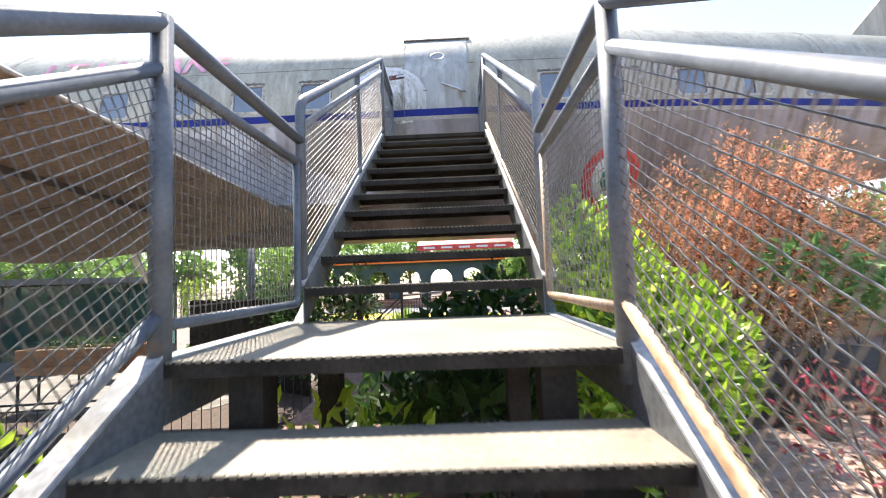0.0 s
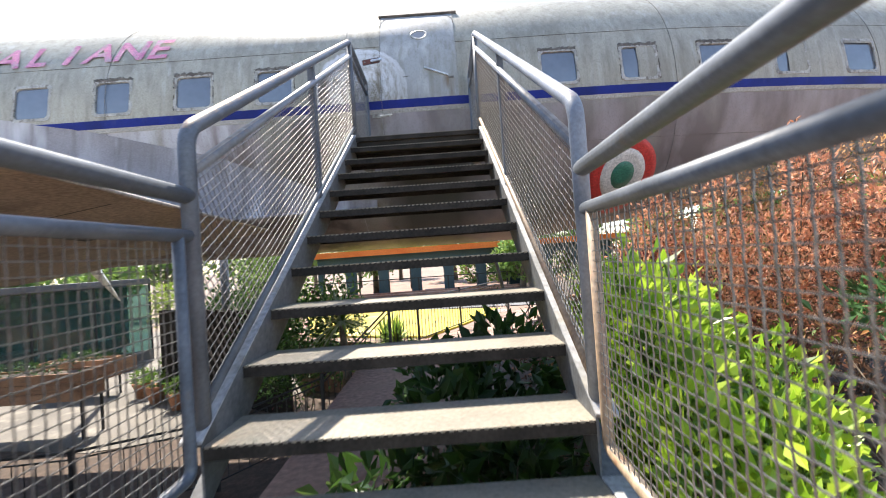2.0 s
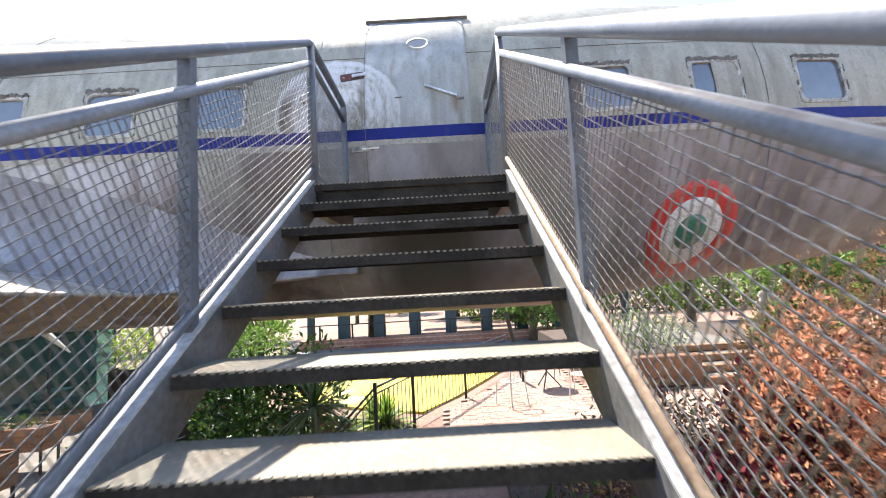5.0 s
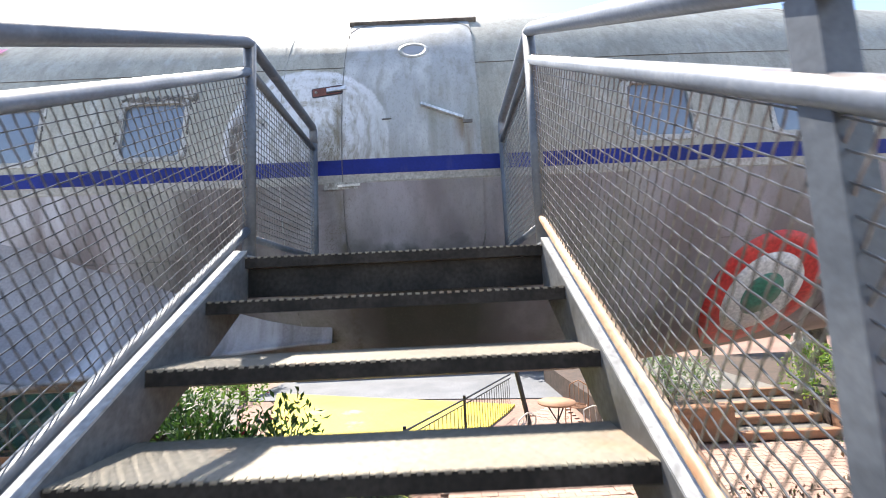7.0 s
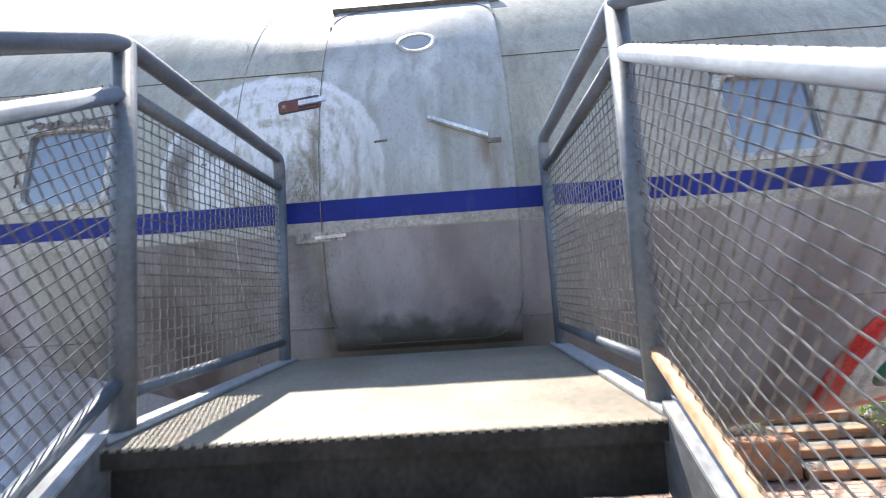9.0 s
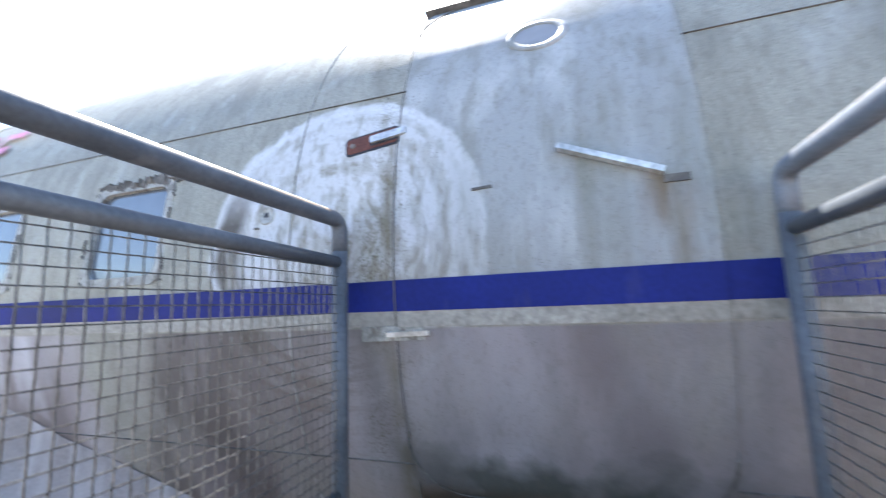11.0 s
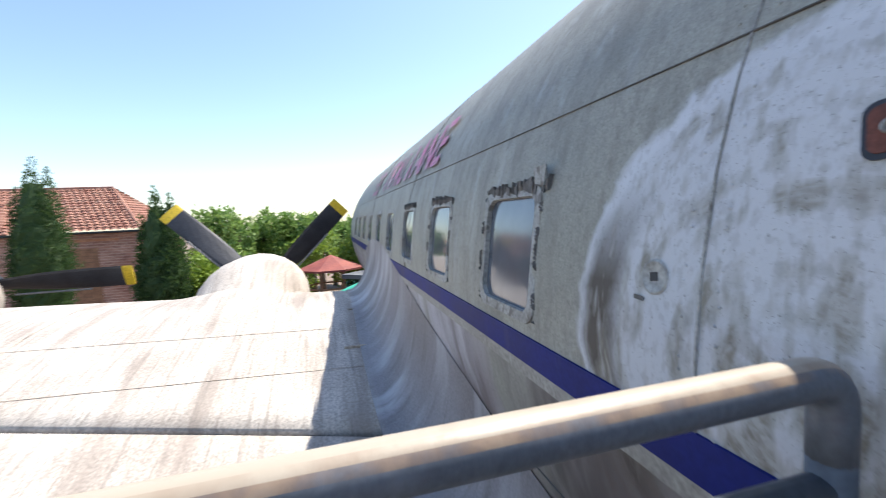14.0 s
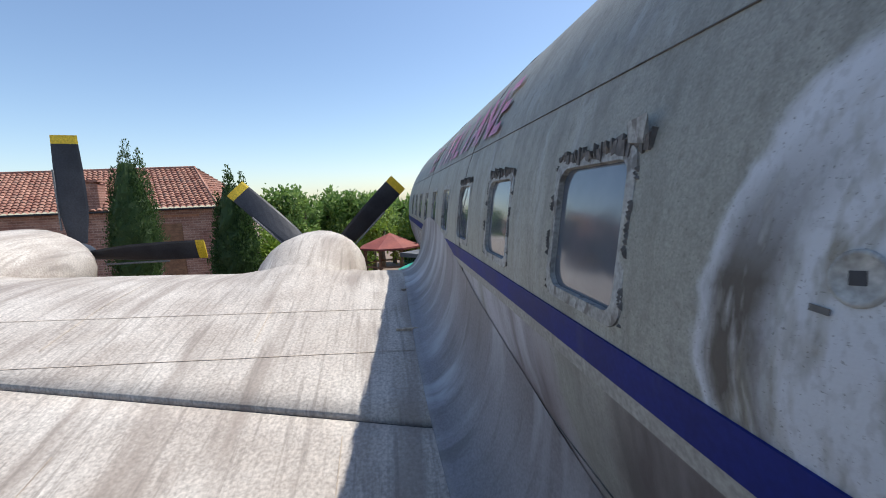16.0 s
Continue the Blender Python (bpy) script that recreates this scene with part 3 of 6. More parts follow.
    part("panel_bar", Geo().tube(rounded([(x, P1 - 0.075, land_top - 0.14), (x, P1 - 0.075, LAND_Z + 0.10), (xl, P0 + 0.02, LAND_Z + 0.10)], 0.04), 0.019, 12), M["tan_rail"] if sx > 0 else M["steel"], stair, "", True)
    part("bottom_rail", Geo().tube([(xl, low_end, lower_nose(low_end) + 0.10), (xl, P0 - 0.02, LAND_Z + 0.12)], 0.021, 12), M["tan_rail"] if sx > 0 else M["steel"], stair, "", True)
    part("wire_mesh", crimped(P0 + 0.03, P1 - 0.09, lambda y: LAND_Z + 0.10, lambda y: land_top - 0.14, xm), M["wire"], stair, "crimped wire-mesh infill panel")
    part("wire_mesh", crimped(low_end, P0 - 0.03, lambda y: lower_nose(y) + 0.10, lambda y: lower_nose(y) + RAIL - DROP, xl), M["wire"], stair, "crimped wire-mesh infill panel")
    part("post", Geo().tube([(xl, low_end + 0.03, GROUND), (xl, low_end + 0.03, lower_nose(low_end) + RAIL)], R_POST, 12), M["steel"], stair, "", True)

# ---- the aircraft ----
LIFT = 0.036
AX_Y, AX_Z, RAD = 6.02, 2.65 + LIFT, 1.925
plane = thing("propeller_airliner", (-4, AX_Y, LOW), "weathered grey propeller airliner with a blue stripe beside the stair", "aircraft")


def ease(t):
    t = min(max(t, 0), 1)
    return t * t * (3 - 2 * t)


def section(x):
    """Half width, upper and lower half height, and height of the axis, at x."""
    half, upper, lower = RAD, RAD, RAD
    if x < -11.5:
        t = min((-11.5 - x) / 5.5, 1)
        k = math.sqrt(max(1 - t ** 2.2, 0.0006))
        half, upper, lower = RAD * k, RAD * k * (1 - 0.25 * t), RAD * k
    if x > 1.5:
        t = (x - 1.5) / 14
        half = RAD * (1 - 0.80 * ease(t) ** 1.15)
        lower = RAD * (1 - 0.92 * min(t, 1) ** 1.05)
        upper = RAD * (1 - 0.30 * ease(t))
    return half, upper, lower, AX_Z


def skin(x, a, off=0.0):
    """A point of the skin: a is the angle above the level of the axis on the stair's side."""
    half, upper, lower, z = section(x)
    s = math.sin(a)
    return (x, AX_Y - (half + off) * math.cos(a), z + ((upper if s > 0 else lower) + off) * s)


def at_z(x, z):
    """The angle at which the skin has the height z."""
    half, upper, lower, zc = section(x)
    z += LIFT
    return math.asin(max(-1, min(1, (z - zc) / (upper if z > zc else lower))))


WIN_Z0, WIN_Z1, WIN_W, PITCH = 2.672, 3.112, 0.475, 1.066
windows = [-1.874 - PITCH * k for k in range(9)] + [1.855 + PITCH * k for k in range(8)]
xs = sorted({round(v, 3) for v in [-17, -16.9, -16.7, -16.4, -16, -15.4, -14.6, -13.7, -12.8, -12.1, -11.5, 15.5] + [1.5 + 0.7 * i for i in range(20)] + [c + s * WIN_W / 2 for c in windows for s in (-1, 1)] + [-1.4 + 0.3 * i for i in range(10)]})
a0, a1 = at_z(0, WIN_Z0), at_z(0, WIN_Z1)
angles = sorted([a0, a1, (a0 + a1) / 2] + [a1 + (math.pi / 2 - a1) * i / 14 for i in range(1, 15)] + [a0 - (math.pi / 2 + a0) * i / 14 for i in range(1, 15)])
angles += [math.pi - a for a in reversed(angles[1:-1])]
body = Geo()
for x in xs:
    body.v += [skin(x, a) for a in angles]
W = len(angles)
win_cols = {(round(c - WIN_W / 2, 3)) for c in windows}
for i, x in enumerate(xs[:-1]):
    for j in range(W):
        mid = angles[j] if j + 1 < W else 0
        if x in win_cols and a0 - 1e-6 <= mid < a1 - 1e-6 and xs[i + 1] - x < WIN_W + 0.01:
            continue
        a, b = i * W + j, i * W + (j + 1) % W
        body.f.append((a, b, b + W, a + W))
hull = part("fuselage", body, M["skin"], plane, "weathered warm-grey skin, streaked with dirt", True)


def strip(x0, x1, z0, z1, off, step=0.25, zstep=2):
    """A thin sheet laid on the skin, with turned-in edges."""
    n = max(1, int((x1 - x0) / step))
    rows = []
    for i in range(n + 1):
        x = x0 + (x1 - x0) * i / n
        b0, b1 = at_z(x, z0), at_z(x, z1)
        row = [skin(x, b0, -0.004)] + [skin(x, b0 + (b1 - b0) * j / zstep, off) for j in range(zstep + 1)] + [skin(x, b1, -0.004)]
        rows.append(row)
    return Geo().grid(rows)


part("stripe", strip(-16.2, 13.5, 2.484, 2.592, 0.005), M["blue"], hull, "deep blue cheat-line stripe")
part("band", strip(-16.0, 13.5, 2.43, 2.484, 0.004), M["cream"], hull, "dirty cream band under the stripe")
for z in (3.375, 1.93):
    part("panel_seam", strip(-13, 11.5, z - 0.0012, z + 0.0012, 0.003, 0.25, 1), M["seam"], hull, "dark panel joint")
for x in (-0.94, -4.1, -7.1, 3.4, 6.4):
    rows = [[skin(x + d, -1.2 + 2.5 * i / 40, o) for d, o in ((-0.003, -0.003), (-0.002, 0.003), (0.002, 0.003), (0.003, -0.003))] for i in range(41)]
    part("panel_seam", Geo().grid(rows), M["seam"] if x != -0.94 else M["frame"], hull, "upright panel joint")


def outline(w, h, r, n=5):
    pts = []
    for cx, cz, s in ((w / 2 - r, h / 2 - r, 0), (-w / 2 + r, h / 2 - r, 90), (-w / 2 + r, -h / 2 + r, 180), (w / 2 - r, -h / 2 + r, 270)):
        pts += [(cx + r * math.cos(radians(s + 90 * i / n)), cz + r * math.sin(radians(s + 90 * i / n))) for i in range(n + 1)]
    return pts


def on_skin(x, z, off):
    return skin(x, at_z(x, z), off)


rng = random.Random(4)
zc = (WIN_Z0 + WIN_Z1) / 2
for k, cx in enumerate(windows):
    ring_in, ring_out = outline(WIN_W - 0.03, WIN_Z1 - WIN_Z0 - 0.015, 0.055), outline(WIN_W + 0.045, WIN_Z1 - WIN_Z0 + 0.06, 0.06)
    wob = [rng.uniform(-0.006, 0.010) for _ in ring_out]
    rows = [[on_skin(cx + a, zc + b, -0.03) for a, b in ring_in], [on_skin(cx + a, zc + b, 0.004) for a, b in ring_in],
            [on_skin(cx + a * (1 + w), zc + b * (1 + w), 0.005) for (a, b), w in zip(ring_out, wob)], [on_skin(cx + a * (1.01 + w), zc + b * (1.01 + w), -0.004) for (a, b), w in zip(ring_out, wob)]]
    surround = part("window_frame", Geo().grid(rows, True), M["frame"], hull, "flaking grey window surround")
    g = Geo()
    g.v = [on_skin(cx + a * 1.06, zc + b * 1.06, -0.018) for a, b in outline(WIN_W - 0.03, WIN_Z1 - WIN_Z0 - 0.015, 0.055)]
    mid = len(g.v)
    g.v.append(on_skin(cx, zc, -0.008))
    g.f = [(i, (i + 1) % mid, mid) for i in range(mid)]
    part("pane", g, M["pane"], surround, "dusty perspex pane reflecting the sky", True)
    # torn sealant along the top of the surround
    if k in (0, 1, 2, 9, 10, 11, 12):
        g = Geo()
        x = cx - WIN_W / 2 - 0.02
        while x < cx + WIN_W / 2 + (0.06 if k == 0 else 0.0):
            w, h = rng.uniform(0.010, 0.03), rng.uniform(0.010, 0.034)
            z = WIN_Z1 + 0.024 + rng.uniform(-0.008, 0.008)
            p = [on_skin(x, z - h / 2, 0.006), on_skin(x + w, z - h / 2 + rng.uniform(-0.01, 0.01), 0.007), on_skin(x + w * 1.2, z + h * rng.uniform(0.6, 1.1), 0.012 + rng.uniform(0, 0.012)), on_skin(x - w * 0.2, z + h * 0.8, 0.010)]
            q = [on_skin(x, z - h / 2, -0.01), on_skin(x + w, z - h / 2, -0.01), on_skin(x + w, z + h, -0.005), on_skin(x, z + h * 0.8, -0.005)]
            b = len(g.v)
            g.v += p + q
            g.f += [tuple(b + i for i in f) for f in ((0, 1, 2, 3), (7, 6, 5, 4), (0, 4, 5, 1), (1, 5, 6, 2), (2, 6, 7, 3), (3, 7, 4, 0))]
            x += w * 0.85
        part("torn_sealant", g, M["seam"], surround, "dark torn sealant strip")
    if k in (0, 1, 10, 11):
        for sx in (-1, 1):
            g = Geo()
            z = WIN_Z0 - 0.02
            while z < WIN_Z1:
                hh, ww = rng.uniform(0.008, 0.03), rng.uniform(0.003, 0.010)
                xe = cx + sx * (WIN_W / 2 + 0.021 + rng.uniform(-0.002, 0.006))
                b = len(g.v)
                g.v += [on_skin(xe - ww, z, -0.003), on_skin(xe + ww, z, -0.003), on_skin(xe + ww * 0.6, z + hh, -0.003), on_skin(xe - ww * 0.7, z + hh, -0.003), on_skin(xe, z + hh / 2, 0.010)]
                g.f += [(b, b + 1, b + 4), (b + 1, b + 2, b + 4), (b + 2, b + 3, b + 4), (b + 3, b, b + 4)]
                z += hh * rng.choice((0.4, 0.5, 0.6, 0.9, 4.0))
            tagged(part("chipped_edge", g, M["seam"], surround, "dark chipped edge of the surround"), kind="stuff")
    if k == 0:
        g = Geo()
        p = [on_skin(cx + 0.21, WIN_Z1 + 0.03, 0.014), on_skin(cx + 0.28, WIN_Z1 + 0.02, 0.016), on_skin(cx + 0.30, WIN_Z1 + 0.085, 0.034), on_skin(cx + 0.20, WIN_Z1 + 0.08, 0.028)]
        q = [on_skin(cx + 0.21, WIN_Z1 + 0.03, -0.005), on_skin(cx + 0.28, WIN_Z1 + 0.02, -0.005), on_skin(cx + 0.29, WIN_Z1 + 0.08, 0.024), on_skin(cx + 0.21, WIN_Z1 + 0.075, 0.02)]
        g.v, g.f = p + q, [(0, 1, 2, 3), (7, 6, 5, 4), (0, 4, 5, 1), (1, 5, 6, 2), (2, 6, 7, 3), (3, 7, 4, 0)]
        part("peeled_flap", g, M["frame"], surround, "bent flap of peeling metal")

# door
DX0, DX1, DZ0, DZ1 = -0.488, 0.575, 1.80, 3.99
door = part("cabin_door", strip(DX0 + 0.012, DX1 - 0.05, DZ0, DZ1 - 0.02, 0.009, 0.1, 24), M["skin"], plane, "closed bluish-grey cabin door with streaked paint", True)
g = Geo()
cw, ch = (DX1 - DX0 - 0.06) / 2, (DZ1 - DZ0) / 2
edge = [(DX0 + 0.005 + (DX1 - DX0 - 0.055) * 0.5 + a, (DZ0 + DZ1) / 2 + b) for a, b in outline(2 * cw + 0.02, 2 * ch - 0.06, 0.20, 8)]
rows = [[on_skin(x, z, 0.003) for x, z in edge], [on_skin(x, z, 0.013) for x, z in edge], [on_skin(cx_, cz_, 0.013) for cx_, cz_ in [(x + (0.012 if x < 0.04 else -0.012), z) for x, z in edge]]]
part("door_seam", Geo().grid(rows, True), M["seam"], door, "dark door joint")
part("stripe", strip(DX0 + 0.012, DX1 - 0.05, 2.484, 2.592, 0.014, 0.1), M["blue"], door)
part("band", strip(DX0 + 0.012, DX1 - 0.05, 2.43, 2.484, 0.0125, 0.1), M["cream"], door)
part("rain_gutter", strip(DX0 - 0.03, DX1 + 0.02, DZ1 - 0.012, DZ1 + 0.022, 0.035, 0.2, 1), M["seam"], door, "dark drip rail over the door")
oval = [(0.05 + 0.085 * math.cos(i * math.pi / 12), 3.53 + 0.06 * math.sin(i * math.pi / 12)) for i in range(24)]
wide = [(0.05 + 0.12 * math.cos(i * math.pi / 12), 3.53 + 0.088 * math.sin(i * math.pi / 12)) for i in range(24)]
part("porthole_rim", Geo().grid([[on_skin(x, z, 0.008) for x, z in oval], [on_skin(x, z, 0.015) for x, z in oval], [on_skin(x, z, 0.013) for x, z in wide], [on_skin(x, z, 0.006) for x, z in wide]], True), M["skin"], door, "chipped pale porthole rim", True)
g = Geo()
g.v = [on_skin(x, z, 0.011) for x, z in oval]
g.f = [tuple(range(24))]
part("porthole", g, M["dull_pane"], door, "small oval window")


def bar_on(x0, z0, x1, z1, w, off, tall=0.012):
    """A flat bar on the skin from one point to another."""
    dx, dz = x1 - x0, z1 - z0
    k = math.hypot(dx, dz)
    nx, nz = -dz / k * w / 2, dx / k * w / 2
    p = [(x0 - nx, z0 - nz), (x1 - nx, z1 - nz), (x1 + nx, z1 + nz), (x0 + nx, z0 + nz)]
    g = Geo()
    g.v = [on_skin(a, b, off) for a, b in p] + [on_skin(a, b, off + tall) for a, b in p]
    g.f = [(3, 2, 1, 0), (4, 5, 6, 7), (0, 1, 5, 4), (1, 2, 6, 5), (2, 3, 7, 6), (3, 0, 4, 7)]
    return g


part("door_handle", bar_on(0.10, 2.99, 0.40, 2.865, 0.018, 0.012, 0.03), M["bare"], door, "slanting door lever")
part("handle_recess", bar_on(0.40, 2.845, 0.47, 2.845, 0.024, 0.009, 0.006), M["seam"], door, "dark handle recess")
part("slot", bar_on(-0.19, 2.886, -0.12, 2.891, 0.009, 0.009, 0.005), M["seam"], door, "narrow slot")
def plate_on(cx, cz, w, h, r, lean, off, tall):
    """A rounded plate on the skin, tilted by lean."""
    c, k = math.cos(lean), math.sin(lean)
    rim = [(cx + a * c - b * k, cz + a * k + b * c) for a, b in outline(w, h, r, 4)]
    n = len(rim)
    g = Geo().grid([[on_skin(a, b, off) for a, b in rim], [on_skin(a, b, off + tall) for a, b in rim]], True)
    g.f.append(tuple(range(n, 2 * n)))
    return g


LEAN = 0.137
part("latch_rim", plate_on(-0.6, 3.15, 0.232, 0.084, 0.018, LEAN, 0.0, 0.003), M["blade"], hull, "black rim of the latch recess")
part("latch_recess", plate_on(-0.6, 3.15, 0.218, 0.068, 0.014, LEAN, 0.001, 0.004), M["rust"], hull, "rust-brown latch recess")
# flat black plate stands in for the shadow round the latch bar
part("latch_bar_shadow", plate_on(-0.548, 3.157, 0.118, 0.046, 0.004, LEAN, 0.003, 0.004), M["blade"], hull, "black plate painted as the shadow round the latch bar")
part("latch_bar", plate_on(-0.528, 3.160, 0.15, 0.030, 0.003, LEAN, 0.005, 0.012), M["bare"], hull, "bare metal latch bar")
pin = Geo().grid([[on_skin(-0.682 + r * math.cos(i * math.pi / 8), 3.139 + r * math.sin(i * math.pi / 8), o) for i in range(16)] for r, o in ((0.011, 0.004), (0.010, 0.010), (0.006, 0.010), (0.005, 0.006), (0.0005, 0.006))], True)
part("latch_pin", pin, M["frame"], hull, "round latch pin", True)
part("door_joint", strip(DX0 + 0.002, DX0 + 0.0065, DZ0, DZ1 - 0.02, 0.0105, 0.1, 24), M["seam"], hull, "dark upright door joint")
part("hinge", bar_on(-0.62, 2.405, -0.38, 2.41, 0.05, 0.003, 0.008), M["frame"], hull, "flat lower hinge")
part("hinge_pin", bar_on(-0.52, 2.405, -0.36, 2.41, 0.016, 0.010, 0.012), M["bare"], hull)
socket = Geo().grid([[on_skin(-1.060 + r * math.cos(i * math.pi / 10), 2.890 + r * math.sin(i * math.pi / 10), o) for i in range(20)] for r, o in ((0.040, 0.0), (0.038, 0.003), (0.033, 0.003), (0.031, 0.001), (0.001, 0.001))], True)
part("lock_socket", socket, M["frame"], hull, "round lock socket", True)
part("lock_hole", bar_on(-1.071, 2.889, -1.049, 2.892, 0.020, 0.0, 0.002), M["blade"], hull, "square keyhole")
part("lock_plate", bar_on(-1.118, 2.838, -1.088, 2.836, 0.010, 0.0, 0.0015), M["seam"], hull)
# rivets up the joint beside the door
g = Geo()
for i in range(46):
    z = 2.0 + i * 0.037
    for x in (-0.98, -0.90):
        if rng.random() < 0.75:
            zz, xx = z + rng.uniform(-0.006, 0.006), x + rng.uniform(-0.004, 0.004)
            c, u, v, t = (Vector(on_skin(xx, zz, 0.004)), Vector(on_skin(xx + 0.0045, zz, 0)), Vector(on_skin(xx, zz + 0.0045, 0)), Vector(on_skin(xx - 0.0045, zz, 0)))
            w = Vector(on_skin(xx, zz - 0.0045, 0))
            b = len(g.v)
            g.v += [tuple(q) for q in (c, u, v, t, w)]
            g.f += [(b, b + 1, b + 2), (b, b + 2, b + 3), (b, b + 3, b + 4), (b, b + 4, b + 1)]
tagged(part("rivets", g, M["skin"], hull, "rows of rivet heads", True), kind="stuff")


def disc(cx, cz, r0, r1, off, n=48):
    rows = [[on_skin(cx + r * math.cos(2 * math.pi * i / n), cz + r * math.sin(2 * math.pi * i / n), o) for i in range(n)] for r, o in ((r0, off), ((r0 + r1) / 2, off), (r1, off), (r1 * 1.002, 0))]
    return Geo().grid(rows, True)


part("roundel_ring", disc(2.77, 1.49, 0.32, 0.475, 0.005), M["red"], hull, "painted red ring", True)
part("roundel_white", disc(2.77, 1.49, 0.165, 0.32, 0.0045), M["white"], hull, "painted white ring", True)
part("roundel_centre", disc(2.77, 1.49, 0.001, 0.165, 0.005), M["green"], hull, "painted green centre", True)


def lettering(text, x_end, z, size, pitch, slant=0.12):
    """Letters set one by one along the skin, ending at x_end."""
    x = x_end - pitch * len(text)
    for ch in text:
        if ch != " ":
            cu = bpy.data.curves.new("letter", "FONT")
            cu.body, cu.size, cu.resolution_u, cu.offset = ch, size, 2, 0.012
            ob = new("letter", cu)
            me = bpy.data.meshes.new_from_object(ob)
            bpy.data.objects.remove(ob)
            mid_x = sum(v.co.x for v in me.vertices) / len(me.vertices)
            for v in me.vertices:
                v.co = Vector(on_skin(x + pitch / 2 + (v.co.x - mid_x) * 1.2 + v.co.y * slant, z + v.co.y, 0.017)) - base_of(hull)
            me.materials.append(M["pink"])
            lo = new("letter", me)
            lo.parent = hull
            lo["label"] = "faded pink capital letter"
        x += pitch


lettering("EE ITALIANE", -3.25, 3.44, 0.48, 0.42)

# wing: upper profile from the trailing edge forward
WING = ((-2.4, 0.0, -0.018), (-2.9, 0.13, -0.075), (-3.45, 0.26, -0.165), (-3.5, 0.275, -0.18), (-4.5, 0.53, -0.33), (-5.5, 0.73, -0.48), (-6.4, 0.81, -0.57), (-7.3, 0.76, -0.57), (-8.0, 0.6, -0.495), (-8.5, 0.38, -0.33), (-8.72, 0.1, -0.03))


def wing_z(x, y, upper=True):
    """Height of the wing's skin."""
    j = next((k for k in range(len(WING) - 1) if WING[k + 1][0] <= x), len(WING) - 2)
    t = (x - WING[j][0]) / (WING[j + 1][0] - WING[j][0])
    c = 1 if upper else 2
    return 1.335 - 0.043 * y + WING[j][c] * (1 - t) + WING[j + 1][c] * t


def gap_x(y):
    return -3.45 - 0.21 * max(0, 3.7 - max(y, -6))


span = [5.0, 4.0, 3.7] + [3.2 - 0.9 * i for i in range(19)]
lead = -8.72


def across(y, xa, xb, n, upper=True):
    return [(xa + (xb - xa) * i / n, y, wing_z(xa + (xb - xa) * i / n, y, upper)) for i in range(n + 1)]


part("wing", Geo().grid([[(gap_x(y) - 0.035, y, wing_z(gap_x(y) - 0.035, y) - 0.05)] + across(y, gap_x(y) - 0.035, lead, 22) for y in span]), M["wing"], plane, "sun-bleached wing skin streaked with dirt", True)
part("flap", Geo().grid([across(y, -2.4, gap_x(y) + 0.035, 8) + [(gap_x(y) + 0.035, y, wing_z(gap_x(y) + 0.035, y) - 0.05)] for y in span]), M["wing"], plane, "pale trailing-edge flap", True)
part("wing_underside", Geo().grid([across(y, lead, -2.4, 24, False) for y in span]), M["under"], plane, "brown dirty wing underside", True)
for xu in (-3.6, -6.6):
    part("underside_slot", Geo().grid([[(xu + d, y, wing_z(xu + d, y, False) - 0.008) for d in (-0.07, 0.07)] for y in span[3:12]]), M["seam"], plane, "dark slot along the wing underside")
for yu in (2.2, 0.4, -1.4, -3.2):
    part("underside_joint", Geo().grid([[(xj, yu + d, wing_z(xj, yu, False) - 0.007) for d in (-0.012, 0.012)] for xj in (-2.6, -3.5, -4.5, -5.5, -6.4, -7.3)]), M["seam"], plane, "panel joint")
    part("wing_joint", Geo().grid([[(xj, yu + d, wing_z(xj, yu) + 0.004) for d in (-0.006, 0.006)] for xj in (-4.6, -5.0, -5.5, -6.0, -6.4, -7.0, -7.3)]), M["under"], plane, "panel joint")
for xj in (-4.35, -5.2, -6.9):
    part("wing_joint", Geo().grid([[(xj + d, y, wing_z(xj, y) + 0.004) for d in (-0.005, 0.005)] for y in span[2:]]), M["under"], plane, "panel joint")
for yj in (3.1, 1.3, -0.6):
    part("flap_joint", Geo().grid([[(xj, yj + d, wing_z(xj, yj) + 0.004) for d in (-0.004, 0.004)] for xj in (-2.45, -2.9, -3.4)]), M["under"], plane, "panel joint")
part("flap_gap", Geo().grid([[(gap_x(y) + 0.045, y, wing_z(gap_x(y), y) - 0.04), (gap_x(y) - 0.045, y, wing_z(gap_x(y), y) - 0.04)] for y in span]), M["seam"], plane, "dark gap ahead of the flap")
part("wing_edge", Geo().tube([(-2.4, y, wing_z(-2.4, y)) for y in span], 0.02, 8), M["wing"], plane, "", True)
part("wing_edge", Geo().tube([(lead, y, wing_z(lead, y)) for y in span], 0.09, 8), M["wing"], plane, "", True)
# ribs on the wing walk
for x, ya in ((-5.78, 3.62), (-4.72, 3.52)):
    zw = wing_z(x, ya + 0.3)
    part("walkway_strip", Geo().box(x - 0.02, x + 0.02, ya, ya + 0.5, zw - 0.05, zw + 0.028), M["under"], plane, "low walkway strip")
# wing-root fillet sweeping up the hull and tapering off behind the flap
rows = []
